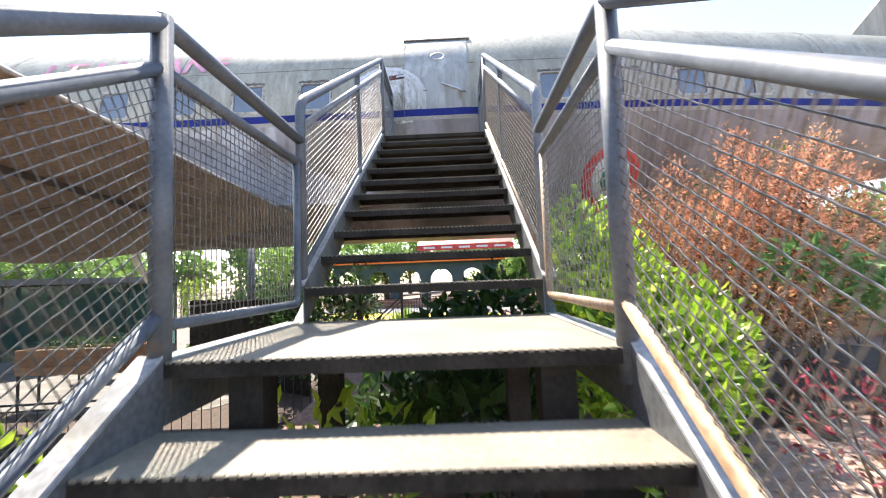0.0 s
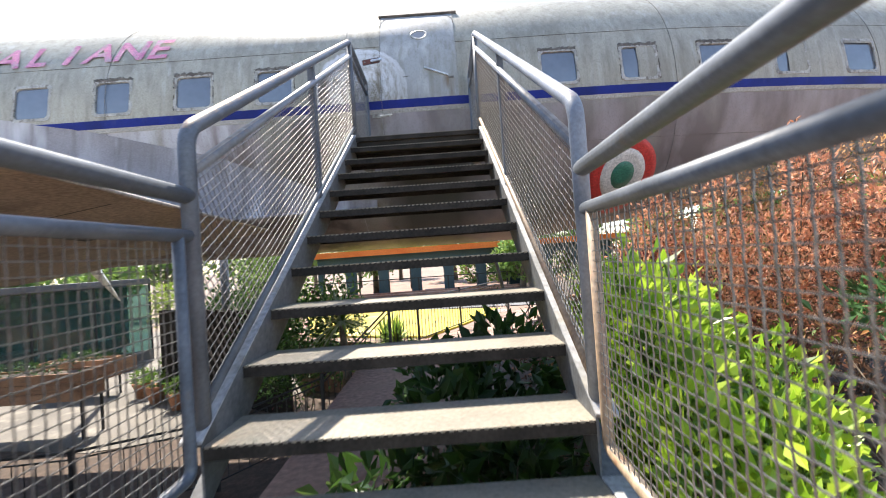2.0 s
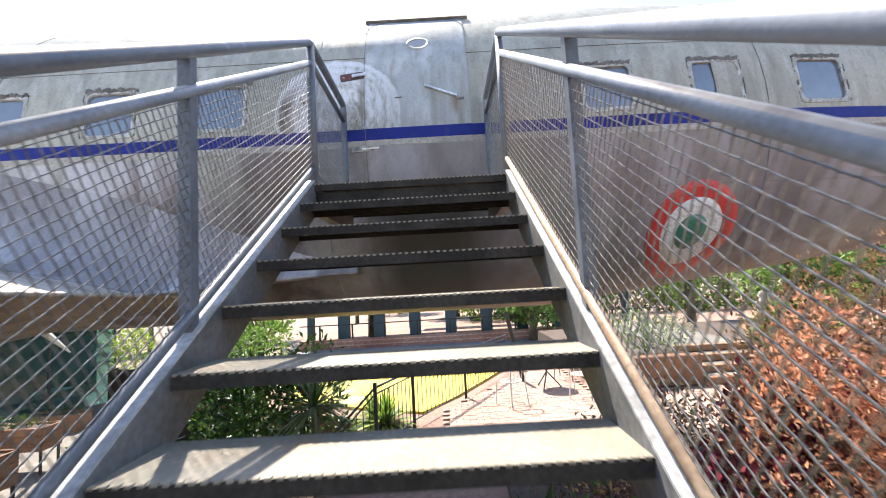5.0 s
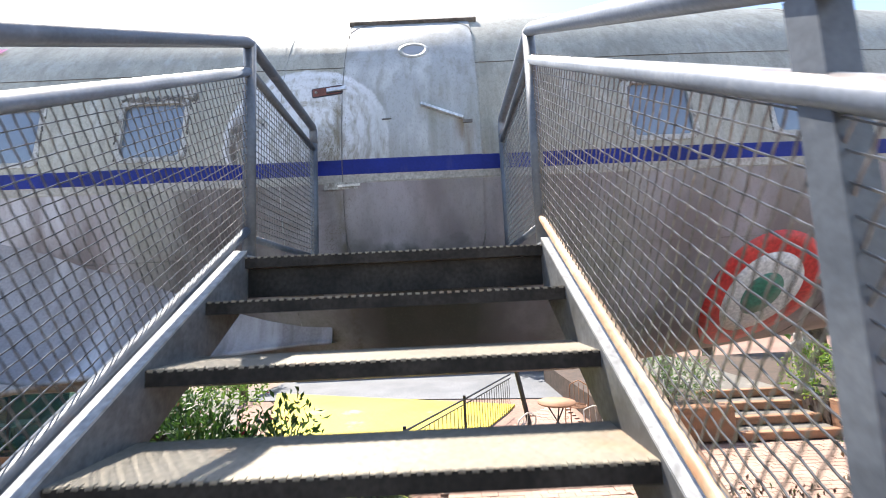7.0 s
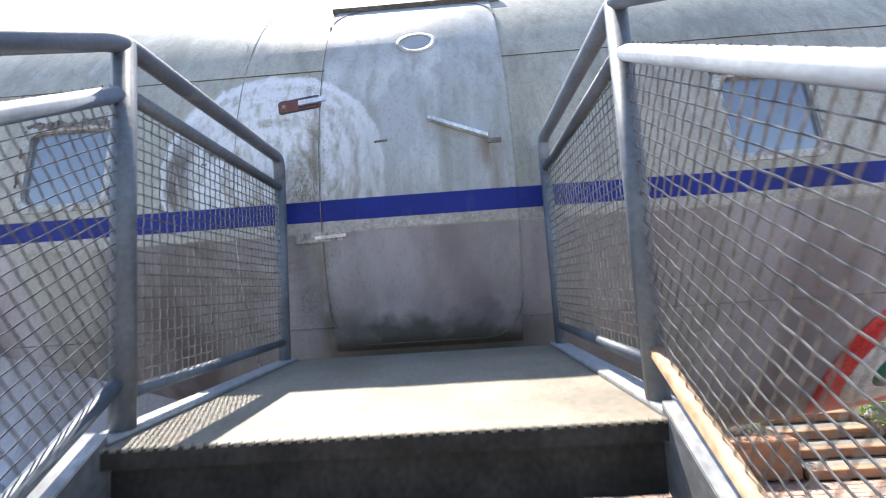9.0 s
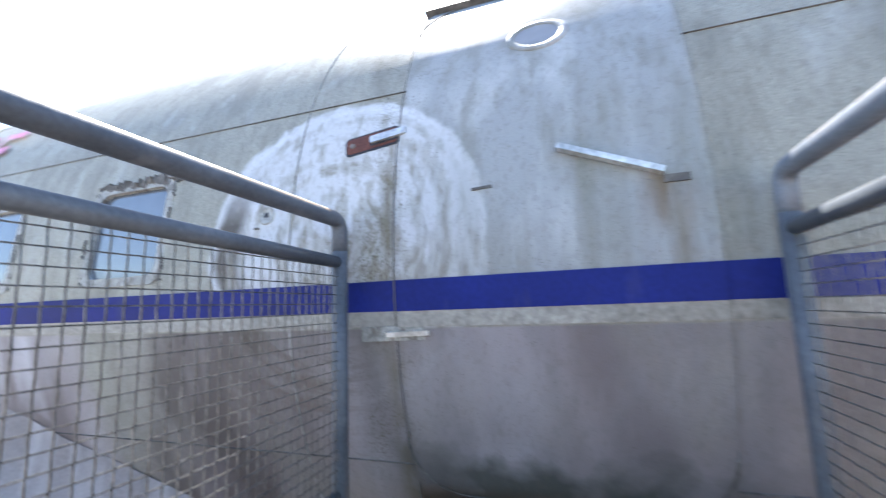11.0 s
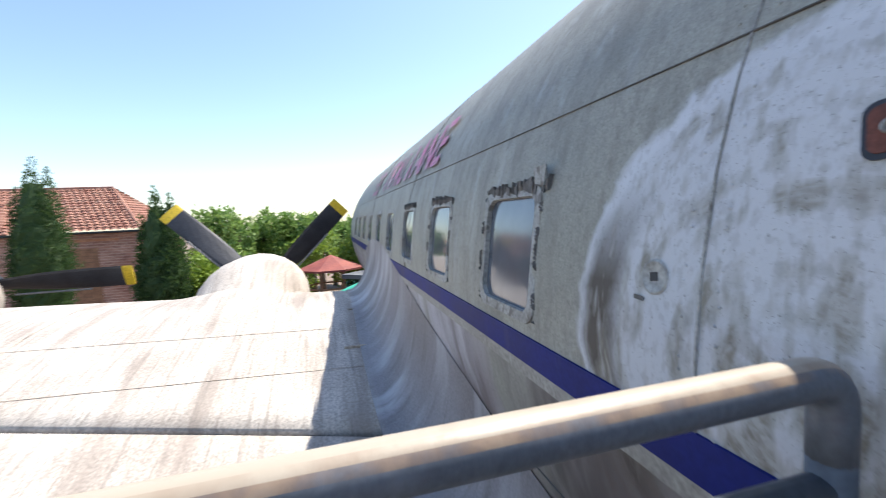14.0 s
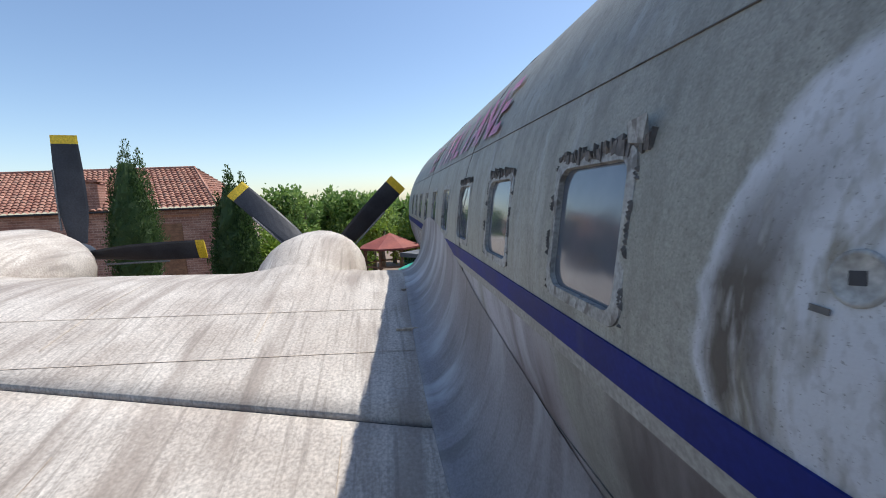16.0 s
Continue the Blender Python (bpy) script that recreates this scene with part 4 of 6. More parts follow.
for i in range(34):
    x = -0.7 - 8.0 * i / 33
    k = ease((-0.7 - x) / 2.0)
    zw = wing_z(min(x, -2.4), 3.6) + 0.012 + (1 - k) * 0.12
    reach = 0.10 + (0.62 + 0.10 * math.sin(i / 33 * math.pi)) * k
    y_end = AX_Y - math.sqrt(max(RAD ** 2 - (zw + reach - AX_Z) ** 2, 0)) - 0.004
    y_low = AX_Y - math.sqrt(max(RAD ** 2 - (zw - 0.03 - AX_Z) ** 2, 0)) + 0.02
    wide = 0.03 + 0.38 * k
    y_out = min(y_end, y_low) - wide
    row = [(x, y_low, zw - 0.03), (x, y_out, zw - 0.03)]
    for m in range(12):
        u = m / 11 * math.pi / 2
        row.append((x, y_out + (y_end - y_out) * math.sin(u), zw + reach * (1 - math.cos(u))))
    rows.append(row)
part("wing_fillet", Geo().grid(rows), M["fillet"], plane, "streaked bluish wing-root fillet", True)


def nacelle(cy, x_front, z_axis, width, high, x_tail):
    rows = []
    for i in range(22):
        t = i / 21
        x = x_front + (x_tail - x_front) * t
        if t < 0.12:
            k = math.sqrt(1 - (1 - t / 0.12) ** 2 * 0.55)
        else:
            k = 1 - ease((t - 0.30) / 0.70) * 0.62
        rows.append([(x, cy + width * k * math.cos(2 * math.pi * j / 24), z_axis + (0 if t < 0.3 else -0.55 * ease((t - 0.3) / 0.7)) + high * k * math.sin(2 * math.pi * j / 24)) for j in range(24)])
    return Geo().grid(rows, True)


def fairing(cy, tall, wide, x_tail):
    """The swelling by which a nacelle runs out into the wing."""
    rows = []
    for i in range(25):
        x = -8.6 + (x_tail + 8.6) * i / 24
        rise = tall * (1 - ease(i / 24))
        rows.append([(x, cy + wide * u / 8, wing_z(x, cy + wide * u / 8) - 0.012 + rise * math.exp(-(u / 3.4) ** 2)) for u in range(-8, 9)])
    return Geo().grid(rows)


def propeller(cy, x, z, radius, first, parent):
    hub = Geo().grid([[(x - 0.55 + 0.55 * t, cy + 0.28 * math.sqrt(max(1 - (1 - t) ** 2, 0.001)) * math.cos(a * math.pi / 8), z + 0.28 * math.sqrt(max(1 - (1 - t) ** 2, 0.001)) * math.sin(a * math.pi / 8)) for a in range(16)] for t in (0, 0.1, 0.3, 0.6, 1.0, 1.25)], True)
    spinner = part("spinner", hub, M["blade"], parent, "", True)
    for q in range(4):
        a = radians(first + 90 * q)
        way, side = Vector((0, math.cos(a), math.sin(a))), Vector((0, -math.sin(a), math.cos(a)))
        for name, t0, t1, mat in (("propeller_blade", 0.1, 0.93, M["blade"]), ("blade_tip", 0.93, 1.0, M["yellow"])):
            rows = []
            for i in range(9):
                t = t0 + (t1 - t0) * i / 8
                wide = 0.13 + 0.10 * ease(t / 0.45) - 0.02 * ease((t - 0.6) / 0.4)
                twist = radians(52 - 34 * t)
                across = side * math.cos(twist) + Vector((1, 0, 0)) * math.sin(twist)
                thick = (side * -math.sin(twist) + Vector((1, 0, 0)) * math.cos(twist)) * (0.05 - 0.03 * t)
                c = Vector((x - 0.2, cy, z)) + way * radius * t
                rows.append([tuple(c + across * wide * math.cos(b * math.pi / 5) + thick * math.sin(b * math.pi / 5)) for b in range(10)])
            g = Geo().grid(rows, True)
            k = len(g.v)
            g.f += [tuple(range(9, -1, -1)), tuple(range(k - 10, k))]
            bl = part(name, g, mat, parent, "black propeller blade" if mat is M["blade"] else "yellow blade tip")
        c = Vector((x - 0.2, cy, z))
        pts = [c + way * radius * t + side * (0.22 if q != 0 else -0.22) * 0.9 + Vector((0.12, 0, 0)) for t in (0.22, 0.5, 0.72)]
        part("de_icer_boot", Geo().tube(pts, 0.02, 6), M["rubber"], parent, "ribbed grey de-icer boot")


part("engine_nacelle", nacelle(2.2, -9.3, 1.75, 0.86, 0.80, -4.6), M["wing"], plane, "rounded pale engine nacelle", True)
part("engine_nacelle", nacelle(-3.0, -9.7, 2.02, 1.0, 0.80, -5.0), M["wing"], plane, "rounded pale engine nacelle", True)
part("nacelle_fairing", fairing(2.2, 0.42, 1.25, -4.9), M["wing"], plane, "pale swelling of the wing behind the engine", True)
part("nacelle_fairing", fairing(-3.0, 0.45, 1.5, -4.9), M["wing"], plane, "pale swelling of the wing behind the engine", True)
propeller(2.15, -9.36, 1.79, 2.3, 45, plane)
propeller(-2.68, -9.75, 2.21, 2.38, 0, plane)
# fin and tailplane beyond the door
fin = Geo()
for y0 in (-0.08, 0.08):
    fin.v += [(8.0, AX_Y + y0, 4.3), (12.2, AX_Y + y0 * 0.2, 8.8), (14.4, AX_Y + y0 * 0.2, 8.8), (15.4, AX_Y + y0, 3.6)]
fin.f = [(0, 1, 2, 3), (7, 6, 5, 4), (0, 4, 5, 1), (1, 5, 6, 2), (2, 6, 7, 3), (3, 7, 4, 0)]
part("tail_fin", fin, M["skin"], plane, "grey tail fin")
for gy in (2.4, 9.7):
    part("landing_gear", Geo().tube([(-5.6, gy, LOW + 0.4), (-5.6, gy, 1.2)], 0.11, 10), M["steel"], plane, "", True)
    for dy in (-0.28, 0.28):
        part("tyre", Geo().tube([(-5.6, gy + dy - 0.14, LOW + 0.5), (-5.6, gy + dy + 0.14, LOW + 0.5)], 0.5, 20), M["blade"], plane, "", True)

# ---- ground and paving ----
M["earth"] = shade("packed_earth", (0.16, 0.115, 0.085), (0.24, 0.175, 0.13), 0.5, 0.9, 0, 0.5, 18, fine_mix=0.3, bump_dist=0.02)
M["paver"] = shade("worn_clay_paver", (0.265, 0.17, 0.13), (0.35, 0.24, 0.19), 1.1, 0.85, 0, 0.3, 45, ((0.22, 0.17, 0.14), (3, 3, 3), 0.56, 0.7, 0.6), piece=0.16)
M["pale"] = shade("pale_concrete", (0.105, 0.095, 0.08), (0.16, 0.145, 0.125), 0.9, 0.85, 0, 0.3, 30, ((0.28, 0.25, 0.21), (2, 2, 2), 0.56, 0.7, 0.6))
M["court"] = shade("yellow_floor_paint", (0.50, 0.39, 0.012), (0.58, 0.46, 0.03), 0.7, 0.55, 0, 0.15, 20, ((0.66, 0.60, 0.30), (0.7, 0.7, 1), 0.60, 0.66, 0.5))
M["timber"] = shade("weathered_planter_wood", (0.26, 0.13, 0.07), (0.38, 0.20, 0.11), 3, 0.75, 0, 0.3, 60, ((0.14, 0.08, 0.05), (2, 2, 14), 0.54, 0.68, 0.6), piece=0.12)
M["soil"] = shade("potting_soil", (0.05, 0.035, 0.025), (0.09, 0.06, 0.045), 8, 0.95, 0, 0.6, 40)
M["iron"] = shade("black_iron", (0.015, 0.015, 0.017), (0.03, 0.03, 0.03), 6, 0.5)
M["teal"] = shade("dark_teal_wall", (0.035, 0.07, 0.085), (0.06, 0.10, 0.115), 1.2, 0.7)
M["orange"] = shade("orange_fascia", (0.75, 0.16, 0.02), (0.82, 0.22, 0.04), 1.0, 0.6)
M["grey"] = shade("grey_render", (0.11, 0.115, 0.125), (0.155, 0.16, 0.17), 1.0, 0.8)
M["bark"] = shade("rough_bark", (0.10, 0.075, 0.055), (0.18, 0.14, 0.10), 5, 0.9, 0, 0.6, 30)
M["terracotta"] = shade("terracotta_pot", (0.40, 0.17, 0.09), (0.50, 0.25, 0.15), 5, 0.8)
M["stone"] = shade("mottled_stone", (0.24, 0.21, 0.18), (0.40, 0.37, 0.33), 5, 0.85, 0, 0.4, 30)
M["tile"] = shade("clay_roof_tile", (0.28, 0.12, 0.085), (0.44, 0.235, 0.17), 1.6, 0.85, 0, 0.3, 12, ((0.22, 0.15, 0.12), (2.5, 2.5, 2.5), 0.52, 0.66, 0.6), fine_mix=0.4)
M["redroof"] = shade("red_sheet_roof", (0.22, 0.05, 0.04), (0.30, 0.08, 0.06), 1.5, 0.7)
M["laurel"] = leaf_shade("laurel_leaf", (0.16, 0.32, 0.02), (0.42, 0.55, 0.06), 0.33)
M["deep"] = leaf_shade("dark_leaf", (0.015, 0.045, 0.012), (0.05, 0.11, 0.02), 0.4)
M["rusty_leaf"] = leaf_shade("orange_leaf", (0.50, 0.20, 0.11), (0.70, 0.39, 0.25), 0.6)
M["bronze"] = leaf_shade("bronze_leaf", (0.50, 0.25, 0.10), (0.84, 0.54, 0.27), 0.6)
M["fern"] = leaf_shade("fern_leaf", (0.07, 0.17, 0.05), (0.17, 0.32, 0.11), 0.5)
M["dry"] = leaf_shade("dry_brown_leaf", (0.10, 0.055, 0.035), (0.24, 0.14, 0.09), 0.7)
M["mid"] = leaf_shade("mid_green_leaf", (0.06, 0.13, 0.02), (0.16, 0.27, 0.05), 0.5)
M["silver"] = leaf_shade("grey_green_leaf", (0.18, 0.24, 0.15), (0.30, 0.36, 0.24), 0.6)
M["crimson"] = leaf_shade("crimson_leaf", (0.12, 0.02, 0.04), (0.38, 0.06, 0.09), 0.5)
M["cypress"] = leaf_shade("cypress_spray", (0.028, 0.062, 0.018), (0.085, 0.15, 0.04), 0.7)
M["crown"] = leaf_shade("tree_leaf", (0.11, 0.21, 0.045), (0.28, 0.40, 0.11), 0.6)
M["lime"] = leaf_shade("lime_leaf", (0.16, 0.26, 0.03), (0.34, 0.44, 0.08), 0.5)


def brick_shade():
    m = shade("old_brick", (0.30, 0.15, 0.11), (0.42, 0.25, 0.19), 0.8, 0.9, 0, 0.2, 14)
    n, l = m.node_tree.nodes, m.node_tree.links
    b = n["Principled BSDF"]
    old = b.inputs["Base Color"].links[0].from_socket
    geo = n.new("ShaderNodeNewGeometry")
    mp = n.new("ShaderNodeMapping")
    mp.inputs["Rotation"].default_value = (radians(90), 0, radians(90))
    l.new(geo.outputs["Position"], mp.inputs[0])
    br = n.new("ShaderNodeTexBrick")
    br.inputs["Scale"].default_value = 1.0
    br.inputs["Brick Width"].default_value, br.inputs["Row Height"].default_value, br.inputs["Mortar Size"].default_value = 0.5, 0.16, 0.02
    br.inputs["Color1"].default_value, br.inputs["Color2"].default_value, br.inputs["Mortar"].default_value = (0.75, 0.7, 0.7, 1), (1.2, 1.15, 1.1, 1), (1.3, 1.5, 1.6, 1)
    sep = n.new("ShaderNodeSeparateXYZ")
    com = n.new("ShaderNodeCombineXYZ")
    l.new(geo.outputs["Position"], sep.inputs[0])
    l.new(sep.outputs[1], com.inputs[0])
    l.new(sep.outputs[2], com.inputs[1])
    l.new(com.outputs[0], br.inputs[0])
    mul = n.new("ShaderNodeVectorMath")
    mul.operation = "MULTIPLY"
    l.new(old, mul.inputs[0])
    l.new(br.outputs["Color"], mul.inputs[1])
    l.new(mul.outputs[0], b.inputs["Base Color"])
    return m


M["brick"] = brick_shade()

ground = part("ground", Geo().slab([(-500, -500), (500, -500), (500, 500), (-500, 500)], LOW - 0.6, LOW - 0.03), M["earth"])
tagged(ground, "bare brown earth of the grounds", "ground", kind="structure")
terrace = part("pavement", Geo().slab([(-22, 7.6), (-9, 6.7), (-6.4, 6.2), (-5.0, 6.6), (-4.2, 8.0), (-3.4, 9), (-6, 22), (-22, 22)], LOW - 0.2, LOW), M["pale"])
tagged(terrace, "pale sunlit concrete terrace below the wing", "pavement", kind="structure")
soil_bed = part("planting_bed", Geo().slab([(-20, -4), (-1.5, -4), (-1.5, 8.6), (-3.4, 9), (-20, 9)], LOW - 0.2, LOW - 0.012), M["soil"])
tagged(soil_bed, "dark shaded soil under the wing", "ground", kind="structure")
upper = part("upper_yard", Geo().slab([(-1.45, -14), (30, -14), (30, 40), (-5.8, 40), (-5.8, 13.5), (-3.6, 9.2), (-1.45, 8.2)], LOW - 0.1, GROUND - 0.03), shade("terracotta_ground", (0.20, 0.115, 0.085), (0.27, 0.165, 0.125), 0.7, 0.85, 0, 0.35, 14, ((0.22, 0.15, 0.11), (1.5, 1.5, 1.5), 0.52, 0.68, 0.6)))
tagged(upper, "pinkish clay surface of the raised yard", "ground", kind="structure")
yard = part("pavement", Geo().slab([(1.0, -9), (14, -9), (14, 9.0), (1.0, 9.0)], GROUND - 0.2, GROUND - 0.012), M["earth"])
tagged(yard, "sandy bed under the clay pavers", "pavement", kind="structure")
far_pave = part("pavement", Geo().slab([(-5.7, 14.1), (9, 12.0), (9, 17.9), (-5.7, 17.9)], GROUND - 0.2, GROUND), M["grey"])
tagged(far_pave, "grey paving before the arcade", "pavement", kind="structure")
court = part("painted_floor", Geo().slab([(-5.2, 14.9), (-3.4, 9.5), (-0.35, 8.3), (0.4, 9.4), (1.6, 11.6), (1.9, 12.3)], GROUND - 0.2, GROUND + 0.02), M["court"])
tagged(court, "bright yellow painted floor of a terrace", "pavement", kind="structure")


def leaves(blobs, count, size, seed, aspect=0.42, shell=0.55, lift=0.25, squash=1.0):
    """Leaves strewn through a set of blobs (x, y, z, rx, ry, rz), denser towards their skins."""
    r = np.random.RandomState(seed)
    vol = np.array([b[3] * b[4] * b[5] for b in blobs]) ** 0.75
    pick = r.choice(len(blobs), count, p=vol / vol.sum())
    way = r.normal(size=(count, 3))
    way /= np.linalg.norm(way, axis=1)[:, None]
    rad = (shell + (1 - shell) * r.rand(count)) ** 0.7 * (1 + 0.16 * r.normal(size=count))
    b = np.array(blobs)[pick]
    c = b[:, :3] + way * rad[:, None] * b[:, 3:]
    axis = way * 0.6 + r.normal(size=(count, 3)) * 0.6
    axis[:, 2] = axis[:, 2] * squash + lift
    axis /= np.linalg.norm(axis, axis=1)[:, None]
    side = np.cross(axis, r.normal(size=(count, 3)))
    side /= np.linalg.norm(side, axis=1)[:, None]
    fold = np.cross(axis, side)
    s = size * (0.6 + 0.8 * r.rand(count))[:, None]
    v = np.stack([c, c + axis * s * 0.5 + side * s * aspect * 0.5 + fold * s * 0.08, c + axis * s - fold * s * 0.06, c + axis * s * 0.5 - side * s * aspect * 0.5 + fold * s * 0.08], 1).reshape(-1, 3)
    g = Geo()
    g.v = v.tolist()
    g.f = [q for i in range(0, 4 * count, 4) for q in ((i, i + 1, i + 2), (i, i + 2, i + 3))]
    return g


def stems(at, tops, r0, seed):
    q = random.Random(seed)
    g = Geo()
    for x, y, z in tops:
        m = Vector(((at[0] * 0.6 + x * 0.4) + q.uniform(-0.05, 0.05), (at[1] * 0.6 + y * 0.4) + q.uniform(-0.05, 0.05), (at[2] + z) / 2))
        g.tube([(at[0] + q.uniform(-r0, r0) * 3, at[1] + q.uniform(-r0, r0) * 3, at[2]), m, (x, y, z)], r0, 5, False, (r0, r0 * 0.75, r0 * 0.3))
    return g


def plant(name, at, blobs, sets, label, category="shrub", stem=0.012, seed=1, group="", stem_mat="bark"):
    ob = thing(name, at, label, category, group)
    part("stem", stems(at, [(b[0], b[1], b[2] + b[5] * 0.4) for b in blobs], stem, seed), M[stem_mat], ob, "")
    for i, (count, size, mat, kw) in enumerate(sets):
        part("foliage", leaves(blobs, count, size, seed * 7 + i, **kw), M[mat], ob, "")
    return ob


def blob_row(p, q, n, rx, ry, rz, jit, seed):
    k = random.Random(seed)
    return [tuple(p[i] + (q[i] - p[i]) * t / max(n - 1, 1) + k.uniform(-jit, jit) for i in range(3)) + (rx * k.uniform(0.8, 1.2), ry * k.uniform(0.8, 1.2), rz * k.uniform(0.8, 1.2)) for t in range(n)]


# ---- planting beside and under the stair ----
HEDGE = [(0.98, 0.08, -0.38, 0.24, 0.30, 0.48), (0.99, 0.5, -0.02, 0.25, 0.32, 0.50), (1.22, 0.9, -0.04, 0.30, 0.32, 0.46), (1.5, 1.25, -0.10, 0.32, 0.32, 0.44), (1.78, 1.6, -0.20, 0.32, 0.30, 0.42), (2.02, 1.75, -0.28, 0.28, 0.28, 0.40)]
plant("laurel_hedge", (1.4, 0.7, GROUND), HEDGE + blob_row((1.35, 0.15, -0.75), (2.0, 1.2, -0.55), 4, 0.34, 0.34, 0.42, 0.05, 4),
      [(5200, 0.092, "laurel", dict(lift=0.5, aspect=0.5)), (1800, 0.10, "mid", dict(shell=0.2))], "glossy bright green laurel bush beside the railing", seed=3)
plant("laurel_shrub", (-1.1, -1.5, GROUND), blob_row((-1.15, -2.2, -1.0), (-0.95, -1.0, -0.72), 4, 0.26, 0.28, 0.34, 0.05, 8), [(420, 0.10, "laurel", dict(lift=0.6))], "bright green laurel shoots beside the lower steps", seed=9)
plant("laurel_shrub", (-0.35, -0.4, GROUND), [(-0.42, -0.45, -0.72, 0.22, 0.2, 0.3), (-0.2, -0.3, -0.8, 0.2, 0.2, 0.25)], [(180, 0.10, "laurel", dict(lift=0.6))], "bright green laurel shoots under the landing", seed=10)
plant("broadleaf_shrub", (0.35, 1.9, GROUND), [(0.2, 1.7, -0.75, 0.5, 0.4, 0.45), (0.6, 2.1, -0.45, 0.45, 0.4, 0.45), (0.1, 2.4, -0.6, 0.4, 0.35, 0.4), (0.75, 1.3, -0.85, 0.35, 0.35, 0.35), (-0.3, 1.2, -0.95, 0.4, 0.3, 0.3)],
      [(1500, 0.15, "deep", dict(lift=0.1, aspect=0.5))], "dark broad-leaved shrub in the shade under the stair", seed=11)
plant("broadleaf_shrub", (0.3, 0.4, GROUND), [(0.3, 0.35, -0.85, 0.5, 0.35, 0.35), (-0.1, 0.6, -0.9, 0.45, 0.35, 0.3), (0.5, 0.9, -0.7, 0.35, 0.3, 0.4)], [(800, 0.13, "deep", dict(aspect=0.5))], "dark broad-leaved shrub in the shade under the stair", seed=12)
plant("orange_shrub", (3.0, 2.2, GROUND), blob_row((2.15, 2.5, 0.1), (3.3, 1.5, 0.35), 5, 0.42, 0.4, 0.55, 0.12, 21) + [(2.35, 1.9, 0.75, 0.16, 0.16, 0.38), (2.75, 1.6, 0.95, 0.14, 0.14, 0.36), (3.1, 1.9, 0.85, 0.2, 0.2, 0.4), (2.1, 2.4, 0.7, 0.18, 0.18, 0.3)],
      [(13000, 0.042, "rusty_leaf", dict(lift=0.6)), (4500, 0.045, "dry", dict(shell=0.2))], "tall orange-leaved shrub with feathery plumes", seed=22)
plant("orange_shrub", (4.6, 3.2, GROUND), blob_row((3.7, 2.6, -0.05), (6.0, 3.6, 0.0), 6, 0.55, 0.5, 0.6, 0.15, 23) + [(4.2, 2.6, 0.7, 0.2, 0.2, 0.4), (5.2, 3.0, 0.55, 0.2, 0.2, 0.35)],
      [(7500, 0.042, "rusty_leaf", dict(lift=0.6)), (4500, 0.045, "dry", dict(shell=0.2)), (500, 0.07, "mid", dict())], "orange and green shrub behind the timber edging", seed=24)
plant("dry_shrub", (2.9, 1.0, GROUND), blob_row((2.0, 2.2, -0.55), (3.7, 2.2, -0.5), 5, 0.45, 0.45, 0.45, 0.1, 25) + blob_row((1.5, 2.9, -0.7), (4.2, 3.6, -0.7), 6, 0.5, 0.5, 0.45, 0.1, 251) + blob_row((1.3, 4.9, -0.85), (4.0, 5.6, -0.8), 5, 0.5, 0.5, 0.4, 0.1, 252), [(6200, 0.065, "dry", dict(shell=0.3)), (700, 0.07, "rusty_leaf", dict()), (450, 0.07, "mid", dict())], "tangled mass of dry brown shrub", seed=26)
plant("purple_shrub", (2.15, -0.1, GROUND), [(2.1, 0.0, -0.8, 0.24, 0.22, 0.32), (2.3, -0.2, -0.9, 0.2, 0.2, 0.26)], [(220, 0.05, "crimson", dict(lift=0.4)), (160, 0.05, "dry", dict())], "small purple-leaved shrub at the paving's edge", seed=27)
plant("crimson_shrub", (2.2, 3.0, GROUND), blob_row((1.75, 2.6, -0.25), (2.75, 3.2, 0.05), 4, 0.34, 0.32, 0.40, 0.08, 28) + [(2.15, 2.85, 0.22, 0.26, 0.24, 0.26), (2.5, 3.0, 0.30, 0.24, 0.22, 0.26)],
      [(2400, 0.075, "crimson", dict(lift=0.4, aspect=0.55)), (700, 0.07, "dry", dict()), (260, 0.08, "rusty_leaf", dict(aspect=0.55))], "crimson-leaved shrub among dry twigs", seed=29)
plant("bronze_shrub", (3.3, 3.5, GROUND), blob_row((2.75, 3.5, 0.42), (4.8, 3.3, 0.80), 7, 0.42, 0.38, 0.46, 0.08, 285) + blob_row((3.0, 3.4, -0.4), (4.6, 3.1, -0.35), 5, 0.45, 0.4, 0.45, 0.08, 286) + [(3.05, 3.5, 0.85, 0.22, 0.2, 0.34), (3.5, 3.4, 0.95, 0.24, 0.22, 0.36), (4.0, 3.4, 1.05, 0.24, 0.22, 0.42), (4.45, 3.3, 1.25, 0.22, 0.2, 0.46), (4.95, 3.25, 1.35, 0.24, 0.2, 0.5)],
      [(19000, 0.036, "bronze", dict(lift=0.5, aspect=0.5)), (1800, 0.05, "dry", dict(shell=0.2)), (420, 0.08, "mid", dict())], "dense orange-bronze shrub below the aircraft", seed=287)
plant("bramble", (2.0, 2.3, GROUND), blob_row((1.35, 2.5, -0.55), (3.1, 2.2, -0.35), 6, 0.38, 0.36, 0.36, 0.08, 288) + blob_row((1.3, 3.4, -0.5), (2.2, 4.2, -0.3), 4, 0.4, 0.36, 0.4, 0.08, 289),
      [(2800, 0.06, "dry", dict(shell=0.3)), (900, 0.065, "bronze", dict()), (420, 0.08, "mid", dict()), (500, 0.06, "crimson", dict())], "low tangle of brown and dark red twigs", stem=0.008, seed=290)
